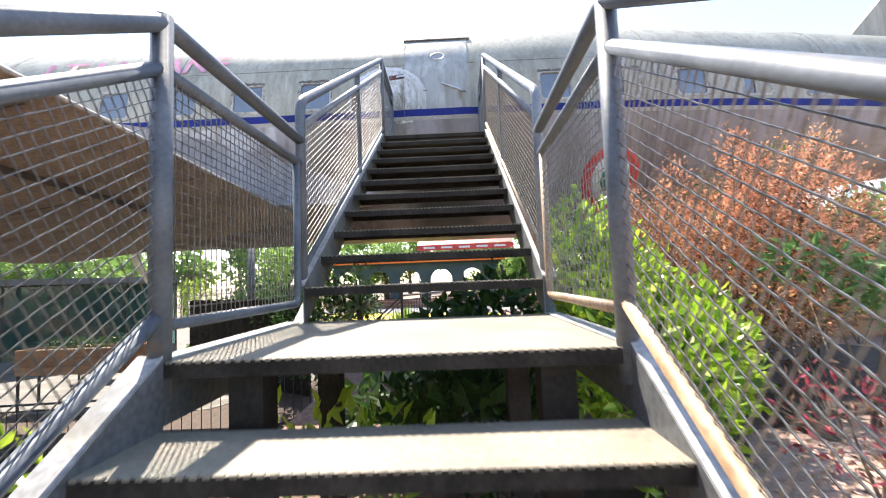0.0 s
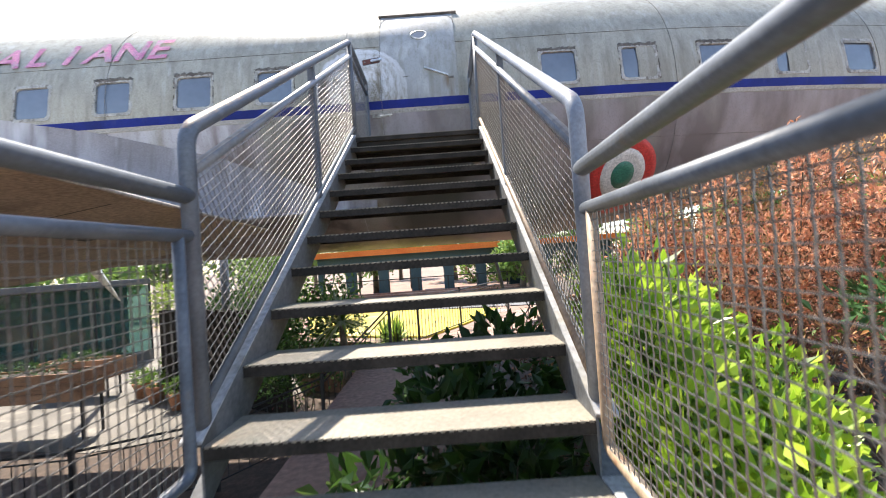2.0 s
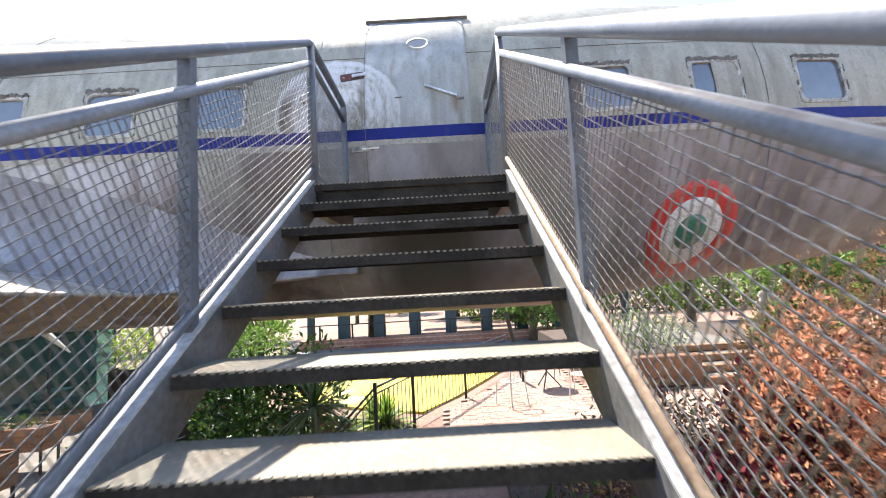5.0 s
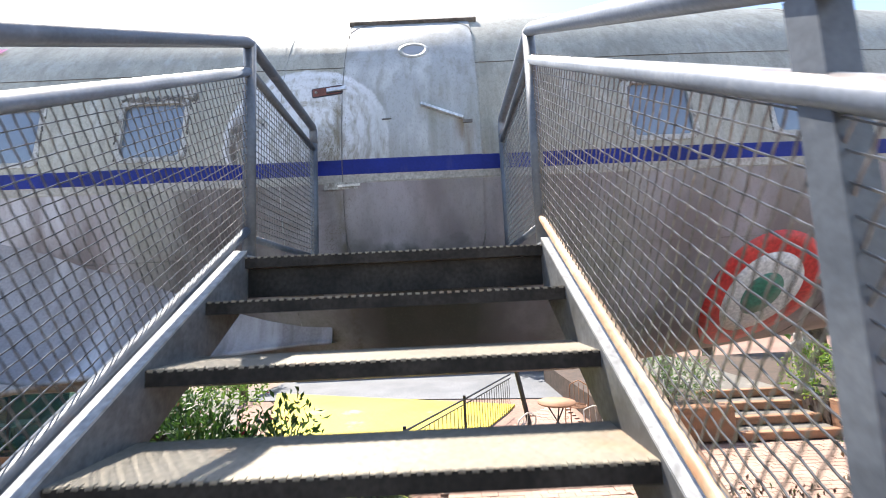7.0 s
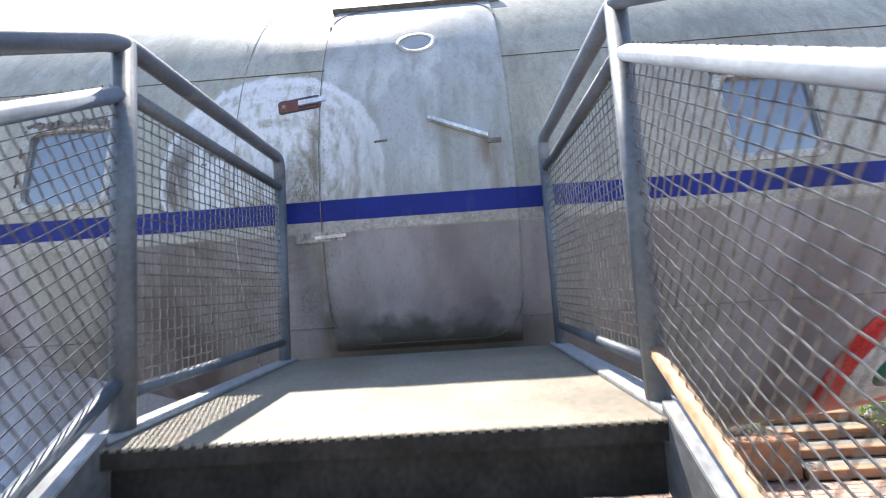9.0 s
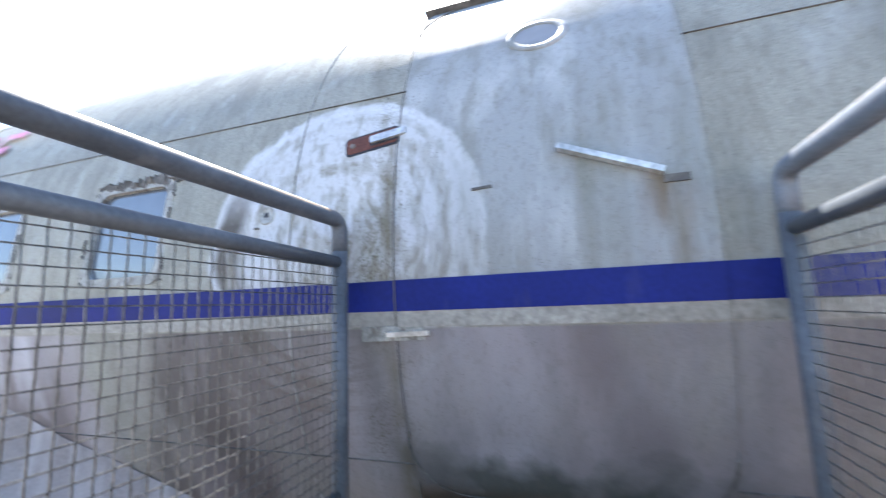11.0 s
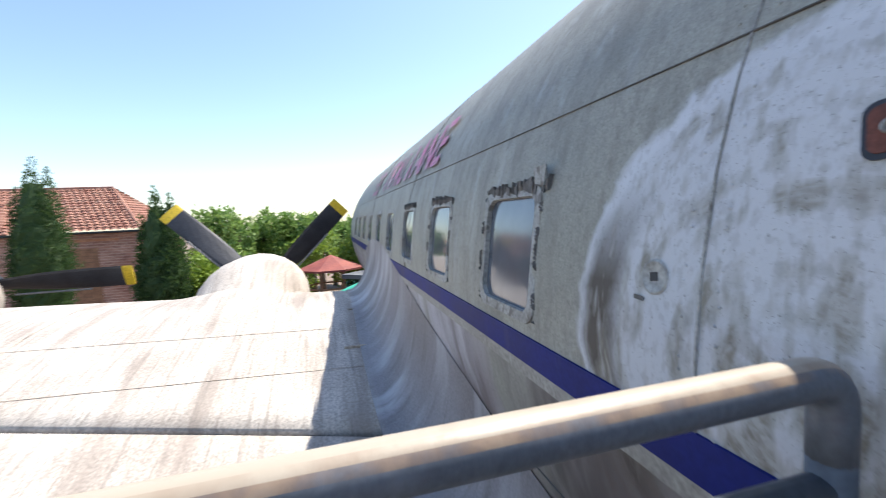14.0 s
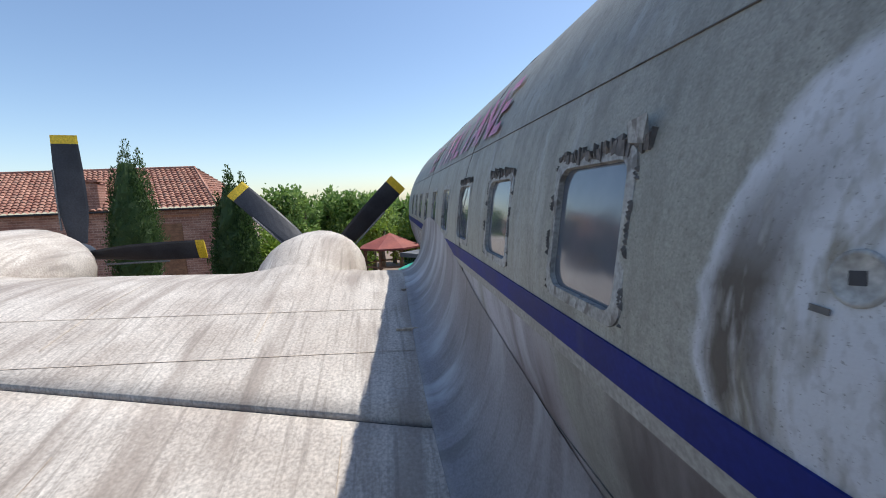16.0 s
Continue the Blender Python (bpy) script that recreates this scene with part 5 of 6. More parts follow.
plant("fern_shrub", (3.4, 1.2, GROUND), [(3.05, 1.3, 0.05, 0.34, 0.3, 0.16), (3.55, 1.0, -0.2, 0.42, 0.34, 0.18), (3.9, 1.3, -0.1, 0.34, 0.3, 0.2)], [(900, 0.11, "fern", dict(lift=0.15, aspect=0.35))], "fresh green shrub with layered fronds", seed=291)
plant("crimson_shrub", (6.5, 4.6, GROUND), blob_row((5.8, 4.4, -0.5), (8.0, 5.0, -0.4), 4, 0.5, 0.4, 0.4, 0.1, 31), [(900, 0.07, "mid", dict()), (500, 0.07, "dry", dict())], "low mixed green shrub in the timber bed", seed=32)
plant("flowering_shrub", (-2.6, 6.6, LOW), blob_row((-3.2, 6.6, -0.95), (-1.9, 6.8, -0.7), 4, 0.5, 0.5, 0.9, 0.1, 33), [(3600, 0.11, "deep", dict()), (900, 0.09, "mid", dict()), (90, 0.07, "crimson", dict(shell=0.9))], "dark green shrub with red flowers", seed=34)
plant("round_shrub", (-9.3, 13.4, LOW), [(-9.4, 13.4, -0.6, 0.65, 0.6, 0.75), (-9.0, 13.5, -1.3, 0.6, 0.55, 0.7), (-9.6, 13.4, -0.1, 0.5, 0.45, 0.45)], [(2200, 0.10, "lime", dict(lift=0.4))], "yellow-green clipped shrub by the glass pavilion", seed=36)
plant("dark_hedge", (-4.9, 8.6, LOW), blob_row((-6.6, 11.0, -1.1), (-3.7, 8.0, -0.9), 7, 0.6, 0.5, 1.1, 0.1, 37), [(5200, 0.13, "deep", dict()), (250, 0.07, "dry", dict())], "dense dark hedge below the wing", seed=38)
plant("vine_shrub", (-4.0, 9.6, LOW), blob_row((-4.6, 9.8, 0.1), (-3.4, 9.2, 0.2), 3, 0.4, 0.4, 0.4, 0.1, 39), [(900, 0.09, "mid", dict())], "green climbing shrub behind the hedge", seed=40)


def spiky(name, at, height, count, length, label, seed, mats=("mid", "silver")):
    """A trunk with a rosette of long arching leaves."""
    q = random.Random(seed)
    ob = thing(name, at, label, "plant")
    x, y, z = at
    part("trunk", Geo().tube([(x, y, z), (x + 0.03, y, z + height * 0.5), (x, y + 0.02, z + height)], 0.07, 8, True, (0.09, 0.07, 0.06)), M["bark"], ob, "", True)
    for mat in mats:
        g = Geo()
        for _ in range(count // len(mats)):
            a, e = q.uniform(0, 6.283), q.uniform(-0.3, 1.4)
            way = Vector((math.cos(a) * math.cos(e), math.sin(a) * math.cos(e), math.sin(e)))
            side = way.cross(Vector((0, 0, 1))).normalized()
            s = length * q.uniform(0.7, 1.1)
            c = Vector((x, y, z + height))
            b = len(g.v)
            for t, w in ((0.0, 0.014), (0.4, 0.02), (0.75, 0.013), (1.0, 0.001)):
                p = c + way * s * t - Vector((0, 0, 0.35 * s * t * t * math.cos(e)))
                g.v += [tuple(p - side * w), tuple(p + side * w)]
            g.f += [(b, b + 1, b + 3, b + 2), (b + 2, b + 3, b + 5, b + 4), (b + 4, b + 5, b + 7, b + 6)]
        part("leaf_rosette", g, M[mat], ob, "")
    return ob


spiky("yucca", (-1.75, 6.3, LOW), 2.0, 150, 0.75, "spiky green yucca with arching leaves", 50)
spiky("grass_clump", (-0.95, 7.6, GROUND), 0.05, 220, 0.7, "tuft of bright green ornamental grass", 51, ("lime", "mid"))
spiky("grass_clump", (-1.2, 7.9, GROUND), 0.05, 160, 0.6, "tuft of bright green ornamental grass", 52, ("lime", "mid"))

screen = thing("board_fence", (-5, 9, LOW), "dark brown fence of upright boards behind the hedge", "fence")
a, b = Vector((-7.3, 9.7, 0)), Vector((-3.2, 7.4, 0))
for i in range(34):
    p = a.lerp(b, i / 33)
    part("board", Geo().tube([(p.x, p.y, LOW), (p.x, p.y, -0.35 + 0.03 * math.sin(i * 2.3))], 0.068, 4), M["tread_dark"], screen)

# ---- iron fence round the lower terrace ----
fence = thing("iron_fence", (-3, 4.6, LOW), "low black iron fence with thin upright bars", "fence")
line = [Vector(p) for p in ((-8.5, 3.9, LOW), (-6.5, 3.7, LOW), (-4.6, 3.9, LOW), (-3.2, 4.6, LOW), (-1.9, 5.4, LOW + 0.3), (-0.9, 6.4, GROUND), (-0.45, 7.5, GROUND), (0.5, 9.2, GROUND), (1.7, 11.4, GROUND))]
for a, b in zip(line, line[1:]):
    up_z = Vector((0, 0, 0))
    for h in (0.95, 0.86, 0.12):
        part("fence_rail", Geo().tube([a + up_z + Vector((0, 0, h)), b + up_z + Vector((0, 0, h))], 0.018 if h > 0.9 else 0.012, 6), M["iron"], fence)
    part("fence_post", Geo().box(a.x - 0.025, a.x + 0.025, a.y - 0.025, a.y + 0.025, a.z - 0.1, a.z + 1.02), M["iron"], fence)
    n = int((b - a).length / 0.13)
    for i in range(1, n):
        p = a.lerp(b, i / n) + up_z
        part("fence_bar", Geo().tube([p + Vector((0, 0, 0.12)), p + Vector((0, 0, 0.86))], 0.007, 5, False), M["iron"], fence)


pole = thing("leaning_pole", (1.9, 10.3, GROUND), "dark leaning iron pole beside the fence", "pole")
part("pole", Geo().tube([(1.9, 10.3, GROUND), (1.62, 10.5, 0.35)], 0.05, 8), M["iron"], pole)

# ---- terrace furniture beyond the fence ----
def garden_chair(at, turn, metal, label):
    """Round-backed metal chair with bowed legs and a wire seat."""
    ob = thing("garden_chair", at, label, "chair", "terrace chairs")
    spin, base = Matrix.Rotation(turn, 3, "Z"), Vector(at)

    def bent(pts, r):
        return Geo().tube([base + spin @ Vector(p) for p in rounded(pts, 0.05, 4)], r, 6)

    for sx in (-0.19, 0.19):
        part("leg", bent([(sx * 1.1, 0.22, 0.0), (sx, 0.19, 0.44)], 0.011), metal, ob)
        part("leg", bent([(sx * 1.1, -0.24, 0.0), (sx, -0.19, 0.44)], 0.011), metal, ob)
    part("seat_ring", bent([(0.2 * math.cos(a * math.pi / 8), 0.2 * math.sin(a * math.pi / 8), 0.45) for a in range(17)], 0.012), metal, ob)
    for k in range(-3, 4):
        w = math.sqrt(0.04 - (k * 0.055) ** 2)
        part("seat_bar", bent([(-w, k * 0.055, 0.452), (w, k * 0.055, 0.452)], 0.006), metal, ob)
    part("backrest", bent([(-0.19, -0.19, 0.44), (-0.2, -0.24, 0.82), (0.0, -0.26, 0.92), (0.2, -0.24, 0.82), (0.19, -0.19, 0.44)], 0.012), metal, ob)
    for sx in (-0.1, 0.0, 0.1):
        part("back_bar", bent([(sx, -0.195, 0.45), (sx, -0.25, 0.88)], 0.006), metal, ob)
    return ob


garden_chair((1.35, 8.5, GROUND), 0.6, M["white"], "white wire garden chair on the terrace")
garden_chair((2.8, 8.75, GROUND), -0.5, M["white"], "white wire garden chair on the terrace")
garden_chair((2.9, 10.3, GROUND), 2.6, M["timber"], "brown garden chair beside the table")
tb = thing("garden_table", (2.3, 9.6, GROUND), "small round brown garden table on the terrace", "table")
part("tabletop", Geo().tube([(2.3, 9.6, GROUND + 0.70), (2.3, 9.6, GROUND + 0.73)], 0.36, 24), M["timber"], tb, "", True)
for k in range(3):
    a = k * 2.094
    part("leg", Geo().tube([(2.3 + 0.3 * math.cos(a), 9.6 + 0.3 * math.sin(a), GROUND), (2.3, 9.6, GROUND + 0.35), (2.3 - 0.2 * math.cos(a), 9.6 - 0.2 * math.sin(a), GROUND + 0.70)], 0.014, 6), M["iron"], tb)

# ---- timber planters, pots, sleepers ----
def planter(at, w, d, h, z0, seed, label, legs=True, fill="deep", floor=LOW):
    ob = thing("wooden_planter", (at[0], at[1], floor), label, "planter", "timber planters")
    x, y = at
    q = random.Random(seed)
    for i in range(3):
        za, zb = z0 + h * i / 3 + 0.004, z0 + h * (i + 1) / 3 - 0.004
        for s in (-1, 1):
            part("plank", bevelled(x - w / 2, x + w / 2, y + s * d / 2 - 0.014, y + s * d / 2 + 0.014, za, zb, 0.004, 1), M["timber"], ob)
            part("plank", bevelled(x + s * w / 2 - 0.014, x + s * w / 2 + 0.014, y - d / 2 + 0.016, y + d / 2 - 0.016, za, zb, 0.004, 1), M["timber"], ob)
    part("soil", Geo().box(x - w / 2 + 0.015, x + w / 2 - 0.015, y - d / 2 + 0.015, y + d / 2 - 0.015, z0 + 0.01, z0 + h - 0.05), M["soil"], ob)
    if legs:
        for sx in (-1, 1):
            for sy in (-1, 1):
                part("leg", Geo().box(x + sx * (w / 2 - 0.04) - 0.02, x + sx * (w / 2 - 0.04) + 0.02, y + sy * (d / 2 - 0.04) - 0.02, y + sy * (d / 2 - 0.04) + 0.02, floor, z0), M["iron"], ob)
    plant("potted_shrub", (x, y, z0 + h - 0.06), [(x + q.uniform(-0.3, 0.3) * w, y, z0 + h + 0.05, 0.25 * w, d * 0.45, 0.16) for _ in range(4)], [(380, 0.07, fill, dict())], "low dark green plants in a timber planter", seed=seed)
    return ob


planter((-8.2, 7.1), 2.4, 0.55, 0.55, -1.75, 60, "raised weathered wooden planter on iron legs")
planter((-9.6, 9.8), 1.8, 0.5, 0.5, -2.0, 61, "raised weathered wooden planter on iron legs")
planter((-11.3, 12.7), 1.7, 0.5, 0.5, LOW + 0.002, 62, "low weathered wooden planter on the terrace", legs=False)
planter((7.6, 5.6), 4.4, 0.6, 0.42, GROUND + 0.002, 63, "long low timber planter beside the paving", legs=False, fill="mid", floor=GROUND)


def pot(at, r, h, seed, label="terracotta pot with a small plant"):
    ob = thing("terracotta_pot", at, label, "pot", "terracotta pots")
    x, y, z = at
    rows = [[(x + k * math.cos(i * math.pi / 8), y + k * math.sin(i * math.pi / 8), z + q) for i in range(16)] for k, q in ((0.001, 0), (r * 0.65, 0), (r, h * 0.85), (r * 1.1, h * 0.86), (r * 1.1, h), (r * 0.95, h), (r * 0.9, h * 0.85), (0.001, h * 0.85))]
    part("pot", Geo().grid(rows, True), M["terracotta"], ob, "", True)
    part("foliage", leaves([(x, y, z + h + r * 0.6, r * 1.1, r * 1.1, r)], 220, r * 0.5, seed), M["mid"], ob)
    return ob


for i, (x, y, r) in enumerate(((-8.3, 11.4, 0.2), (-7.7, 9.4, 0.2), (-7.0, 8.9, 0.22), (-6.1, 8.3, 0.2))):
    pot((x, y, LOW), r, r * 1.9, 70 + i)

steps = thing("sleeper_steps", (6.5, 9.6, GROUND), "broad garden steps of weathered timber sleepers", "steps")
for i in range(4):
    y = 9.1 + 0.42 * i
    part("sleeper", bevelled(5.5, 7.35, y, y + 0.14, GROUND + 0.15 * i, GROUND + 0.15 * (i + 1), 0.012, 1), M["timber"], steps)
    part("step_fill", Geo().box(5.52, 7.33, y + 0.14, y + 0.42 if i < 3 else 16, GROUND - 0.01, GROUND + 0.15 * (i + 1) - 0.01), M["pale"], steps)
for x0, x1, w in ((3.3, 5.45, 0), (7.4, 11.5, 1)):
    bed = part("retaining_wall", bevelled(x0, x1, 9.15, 9.4, GROUND, GROUND + 0.62, 0.02, 1), M["timber"])
    tagged(bed, "brown timber retaining wall of a raised bed", "wall", kind="structure")
    soil = part("raised_bed", Geo().box(x0, x1, 9.41, 15, GROUND, GROUND + 0.56), M["soil"])
    tagged(soil, "dark soil of a raised planting bed", "ground", kind="structure")
plant("bed_shrub", (4.6, 9.8, GROUND + 0.56), blob_row((3.9, 9.9, -0.35), (5.3, 9.9, -0.2), 5, 0.4, 0.4, 0.45, 0.08, 80), [(1200, 0.08, "silver", dict()), (600, 0.08, "mid", dict())], "grey-green shrub on the raised bed", seed=81)
plant("bed_shrub", (8.4, 9.9, GROUND + 0.56), blob_row((7.8, 9.9, -0.3), (10, 10, 0.2), 4, 0.5, 0.45, 0.55, 0.1, 82), [(1600, 0.09, "mid", dict()), (700, 0.09, "lime", dict())], "green shrub on the raised bed", seed=83)


def statue(at, h, seed):
    q = random.Random(seed)
    x, y, z = at
    prof = ((0.0, 0.001), (0.0, 0.17), (0.08, 0.17), (0.1, 0.10), (0.35, 0.12), (0.5, 0.155), (0.62, 0.12), (0.78, 0.17), (0.84, 0.07), (0.9, 0.085), (0.97, 0.07), (1.0, 0.001))
    rows = [[(x + r * h * 0.8 * math.cos(i * math.pi / 7) * q.uniform(0.9, 1.1), y + r * h * 0.6 * math.sin(i * math.pi / 7) * q.uniform(0.9, 1.1), z + t * h) for i in range(14)] for t, r in prof]
    ob = part("garden_statue", Geo().grid(rows, True), M["stone"], None, "", True)
    return tagged(ob, "mottled stone garden statue on the raised bed", "statue", "garden statues")


statue((7.55, 10.1, GROUND + 0.56), 1.25, 1)
statue((8.2, 10.7, GROUND + 0.56), 1.2, 2)
statue((5.0, 10.6, GROUND + 0.56), 0.9, 3)

# ---- glass pavilion below the wing ----
M["glass"] = bpy.data.materials.new("green_glass")
M["glass"].use_nodes = True
_gn = M["glass"].node_tree
_b = _gn.nodes["Principled BSDF"]
_b.inputs["Base Color"].default_value, _b.inputs["Roughness"].default_value = (0.16, 0.34, 0.32, 1), 0.03
_b.inputs["Transmission Weight"].default_value, _b.inputs["IOR"].default_value = 0.85, 1.5
pav = thing("glass_pavilion", (-14, 12, LOW), "single-storey pavilion with green-tinted glass walls", "building")
c0, way = Vector((-10.9, 14.4, 0)), Vector((-1, -1, 0)).normalized()
nrm = Vector((1, -1, 0)).normalized()
for i in range(9):
    a, b = c0 + way * 1.6 * i, c0 + way * 1.6 * (i + 1)
    bm = bmesh.new()
    bmesh.ops.create_cube(bm, size=1, matrix=Matrix.Translation((a + b) / 2 + Vector((0, 0, LOW + 1.55))) @ Matrix.Rotation(radians(45), 4, "Z") @ Matrix.Diagonal((1.55, 0.012, 2.4, 1)))
    pn = part("glass_pane", bm, M["glass"], pav, "green-tinted glass pane")
    part("mullion", Geo().tube([a + Vector((0, 0, LOW)), a + Vector((0, 0, 0.3))], 0.035, 6), M["iron"], pav)
    bm = bmesh.new()
    bmesh.ops.create_cube(bm, size=1, matrix=Matrix.Translation((a + b) / 2 + Vector((0, 0, LOW + 0.18))) @ Matrix.Rotation(radians(45), 4, "Z") @ Matrix.Diagonal((1.6, 0.10, 0.36, 1)))
    part("plinth", bm, M["grey"], pav)
e0, e1 = c0 + way * 14.4, c0
hall = Geo().slab([(p.x, p.y) for p in (e1 + nrm * 0.25, e0 + nrm * 0.25, e0 - nrm * 5, e1 - nrm * 5)], 0.3, 0.5)
part("roof", hall, M["grey"], pav, "flat grey roof")
part("floor", Geo().slab([(p.x, p.y) for p in (e1 - nrm * 0.1, e0 - nrm * 0.1, e0 - nrm * 5, e1 - nrm * 5)], LOW, LOW + 0.03), M["grey"], pav)
part("back_wall", Geo().slab([(p.x, p.y) for p in (e1 - nrm * 4.9, e0 - nrm * 4.9, e0 - nrm * 5, e1 - nrm * 5)], LOW, 0.3), M["teal"], pav, "dark interior back wall")
g = Geo()
for i in range(4):
    c = c0 + way * (1.5 + 2.1 * i) - nrm * 1.8
    tb = thing("dining_table", (c.x, c.y, LOW + 0.03), "dark table inside the glass pavilion", "table", "pavilion tables")
    part("tabletop", Geo().box(c.x - 0.4, c.x + 0.4, c.y - 0.4, c.y + 0.4, LOW + 0.75, LOW + 0.79), M["white"], tb)
    part("leg", Geo().tube([(c.x, c.y, LOW + 0.03), (c.x, c.y, LOW + 0.75)], 0.04, 8), M["iron"], tb)
part("gear_door", Geo().tube([(-8.0, 8.4, 1.25), (-8.3, 8.89, 0.79), (-9.38, 10.99, -0.08)], 0.1, 6, True, (0.12, 0.11, 0.02)), M["white"], plane, "white tapering strut under the far wing")

# ---- arcade beyond the yellow floor ----
arc = thing("arcade_building", (-1, 18, GROUND), "low dark teal arcade with an orange fascia", "building")
g = Geo()
AY, x0, pitch_a, wa, spring, zt = 18.0, -4.9, 1.5, 0.52, -0.05, 0.80
n = 9
for i in range(n):
    c = x0 + pitch_a * i
    prof = [(c - wa, GROUND)] + [(c - wa * math.cos(a * math.pi / 10), spring + wa * math.sin(a * math.pi / 10)) for a in range(11)] + [(c + wa, GROUND)]
    for yy in (AY, AY + 0.3):
        b = len(g.v)
        g.v += [(x, yy, z) for x, z in prof]
        top_b = len(g.v)
        g.v += [(x, yy, zt) for x, z in prof]
        for k in range(1, len(prof) - 2):
            q = (b + k, b + k + 1, top_b + k + 1, top_b + k)
            g.f.append(q if yy == AY else tuple(reversed(q)))
        b2 = len(g.v)
        l0, l1 = c - pitch_a / 2, c + pitch_a / 2
        g.v += [(l0, yy, GROUND), (c - wa, yy, GROUND), (c - wa, yy, zt), (l0, yy, zt), (c + wa, yy, GROUND), (l1, yy, GROUND), (l1, yy, zt), (c + wa, yy, zt)]
        g.f += [(b2, b2 + 1, b2 + 2, b2 + 3), (b2 + 4, b2 + 5, b2 + 6, b2 + 7)]
    b = len(g.v)
    for x, z in prof:
        g.v += [(x, AY, z), (x, AY + 0.3, z)]
    g.f += [(b + 2 * k, b + 2 * k + 1, b + 2 * k + 3, b + 2 * k + 2) for k in range(len(prof) - 1)]
part("wall", g, M["teal"], arc, "dark teal wall pierced by round arches")
part("fascia", Geo().box(x0 - 0.8, x0 + n * pitch_a, AY - 0.35, AY - 0.25, zt, zt + 0.26), M["orange"], arc, "orange fascia board")
part("roof", Geo().box(x0 - 0.8, x0 + n * pitch_a, AY - 0.24, AY + 4.5, zt + 0.01, zt + 0.2), M["grey"], arc)
part("parapet", Geo().box(x0 - 0.8, x0 + n * pitch_a, AY - 0.9, AY - 0.7, GROUND, GROUND + 0.38), M["brick"], arc, "low brick parapet")
for k in range(10):
    part("parapet_post", Geo().box(x0 + 1.3 * k - 0.03, x0 + 1.3 * k + 0.03, AY - 0.83, AY - 0.77, GROUND + 0.38, GROUND + 0.95), M["iron"], arc)
part("parapet_rail", Geo().box(x0 - 0.8, x0 + n * pitch_a, AY - 0.82, AY - 0.78, GROUND + 0.93, GROUND + 0.97), M["iron"], arc)
awn = thing("red_awning", (1, 24, GROUND), "red awning with white bars, beyond the arcade", "awning")
g = Geo().grid([[(-2.0 + 6.0 * i / 12, 24 + 1.4 * j / 4, 2.05 + 0.55 * math.sin(j / 4 * math.pi / 2) + 0.10 * i / 12) for i in range(13)] for j in range(5)])
g.box(-2.0, 4.0, 23.96, 23.99, 1.75, 2.10)
part("canopy", g, M["red"], awn, "red canvas")
for k in range(5):
    part("bar_mark", Geo().box(-1.6 + 1.1 * k, -0.9 + 1.1 * k, 23.93, 23.955, 1.86, 1.98), M["white"], awn, "white bar")
for x in (-1.9, 3.9):
    part("pole", Geo().tube([(x, 24.02, GROUND), (x, 24.02, 1.9)], 0.04, 8), M["iron"], awn)


# ---- trees ----
def tree(at, h, r, seed, label, mat="crown", count=2600, size=0.28, name="tree", trunk=0.16):
    q = random.Random(seed)
    x, y, z = at
    ob = thing(name, at, label, "tree", "garden trees")
    g = Geo().tube([(x, y, z), (x + q.uniform(-0.1, 0.1), y + q.uniform(-0.1, 0.1), z + h * 0.35), (x + q.uniform(-0.2, 0.2), y, z + h * 0.75)], trunk, 8, True, (trunk * 1.2, trunk * 0.8, trunk * 0.3))
    blobs = []
    for i in range(9):
        a, t = q.uniform(0, 6.28), q.uniform(0.38, 0.92)
        k = r * (0.85 - 0.5 * abs(t - 0.55)) * q.uniform(0.4, 0.9)
        c = (x + k * math.cos(a), y + k * math.sin(a), z + h * t)
        g.tube([(x, y, z + h * (t * 0.55)), ((x + c[0]) / 2, (y + c[1]) / 2, z + h * t * 0.85), c], 0.04, 5, False, (trunk * 0.4, trunk * 0.25, 0.01))
        blobs.append((*c, r * q.uniform(0.36, 0.55), r * q.uniform(0.36, 0.55), h * q.uniform(0.11, 0.18)))
    part("trunk", g, M["bark"], ob, "", True)
    part("crown", leaves(blobs, count, size, seed, aspect=0.6, shell=0.35), M[mat], ob)
    return ob


def cypress(at, h, r, seed):
    q = random.Random(seed)
    x, y, z = at
    ob = thing("cypress_tree", at, "slim dark green cypress with a split tip", "tree", "cypresses")
    part("trunk", Geo().tube([(x, y, z), (x, y, z + h * 0.8)], 0.14, 8, True, (0.16, 0.04)), M["bark"], ob, "", True)
    blobs, core = [], []
    for s, hh in ((0, 1.0), (1, 0.95), (-1, 0.84)):
        for i in range(16):
            t = 0.04 + 0.94 * i / 15
            k = r * (0.35 + 0.65 * math.sin(min(t * 1.4 + 0.12, 1) * math.pi * 0.5)) * (1 - max(t - 0.45, 0) ** 1.3 * 1.9)
            blobs.append((x + q.uniform(-0.08, 0.08), y + s * r * 0.28 * (0.6 + t) + q.uniform(-0.06, 0.06), z + h * hh * t, max(k, 0.12) * 0.7, max(k, 0.12) * 0.6, h * 0.055))
    for i in range(22):
        t = 0.03 + 0.87 * i / 21
        k = r * 0.72 * (0.35 + 0.65 * math.sin(min(t * 1.4 + 0.12, 1) * math.pi * 0.5)) * (1 - max(t - 0.45, 0) ** 1.3 * 1.95)
        core.append([(x + max(k, 0.03) * math.cos(j * math.pi / 9) * q.uniform(0.85, 1.12), y + max(k, 0.03) * math.sin(j * math.pi / 9) * q.uniform(0.85, 1.12), z + h * t) for j in range(18)])
    part("inner_crown", Geo().grid(core, True), M["cypress"], ob)
    part("crown", leaves(blobs, 34000, 0.13, seed, aspect=0.4, shell=0.6, lift=1.1), M["cypress"], ob)
    return ob


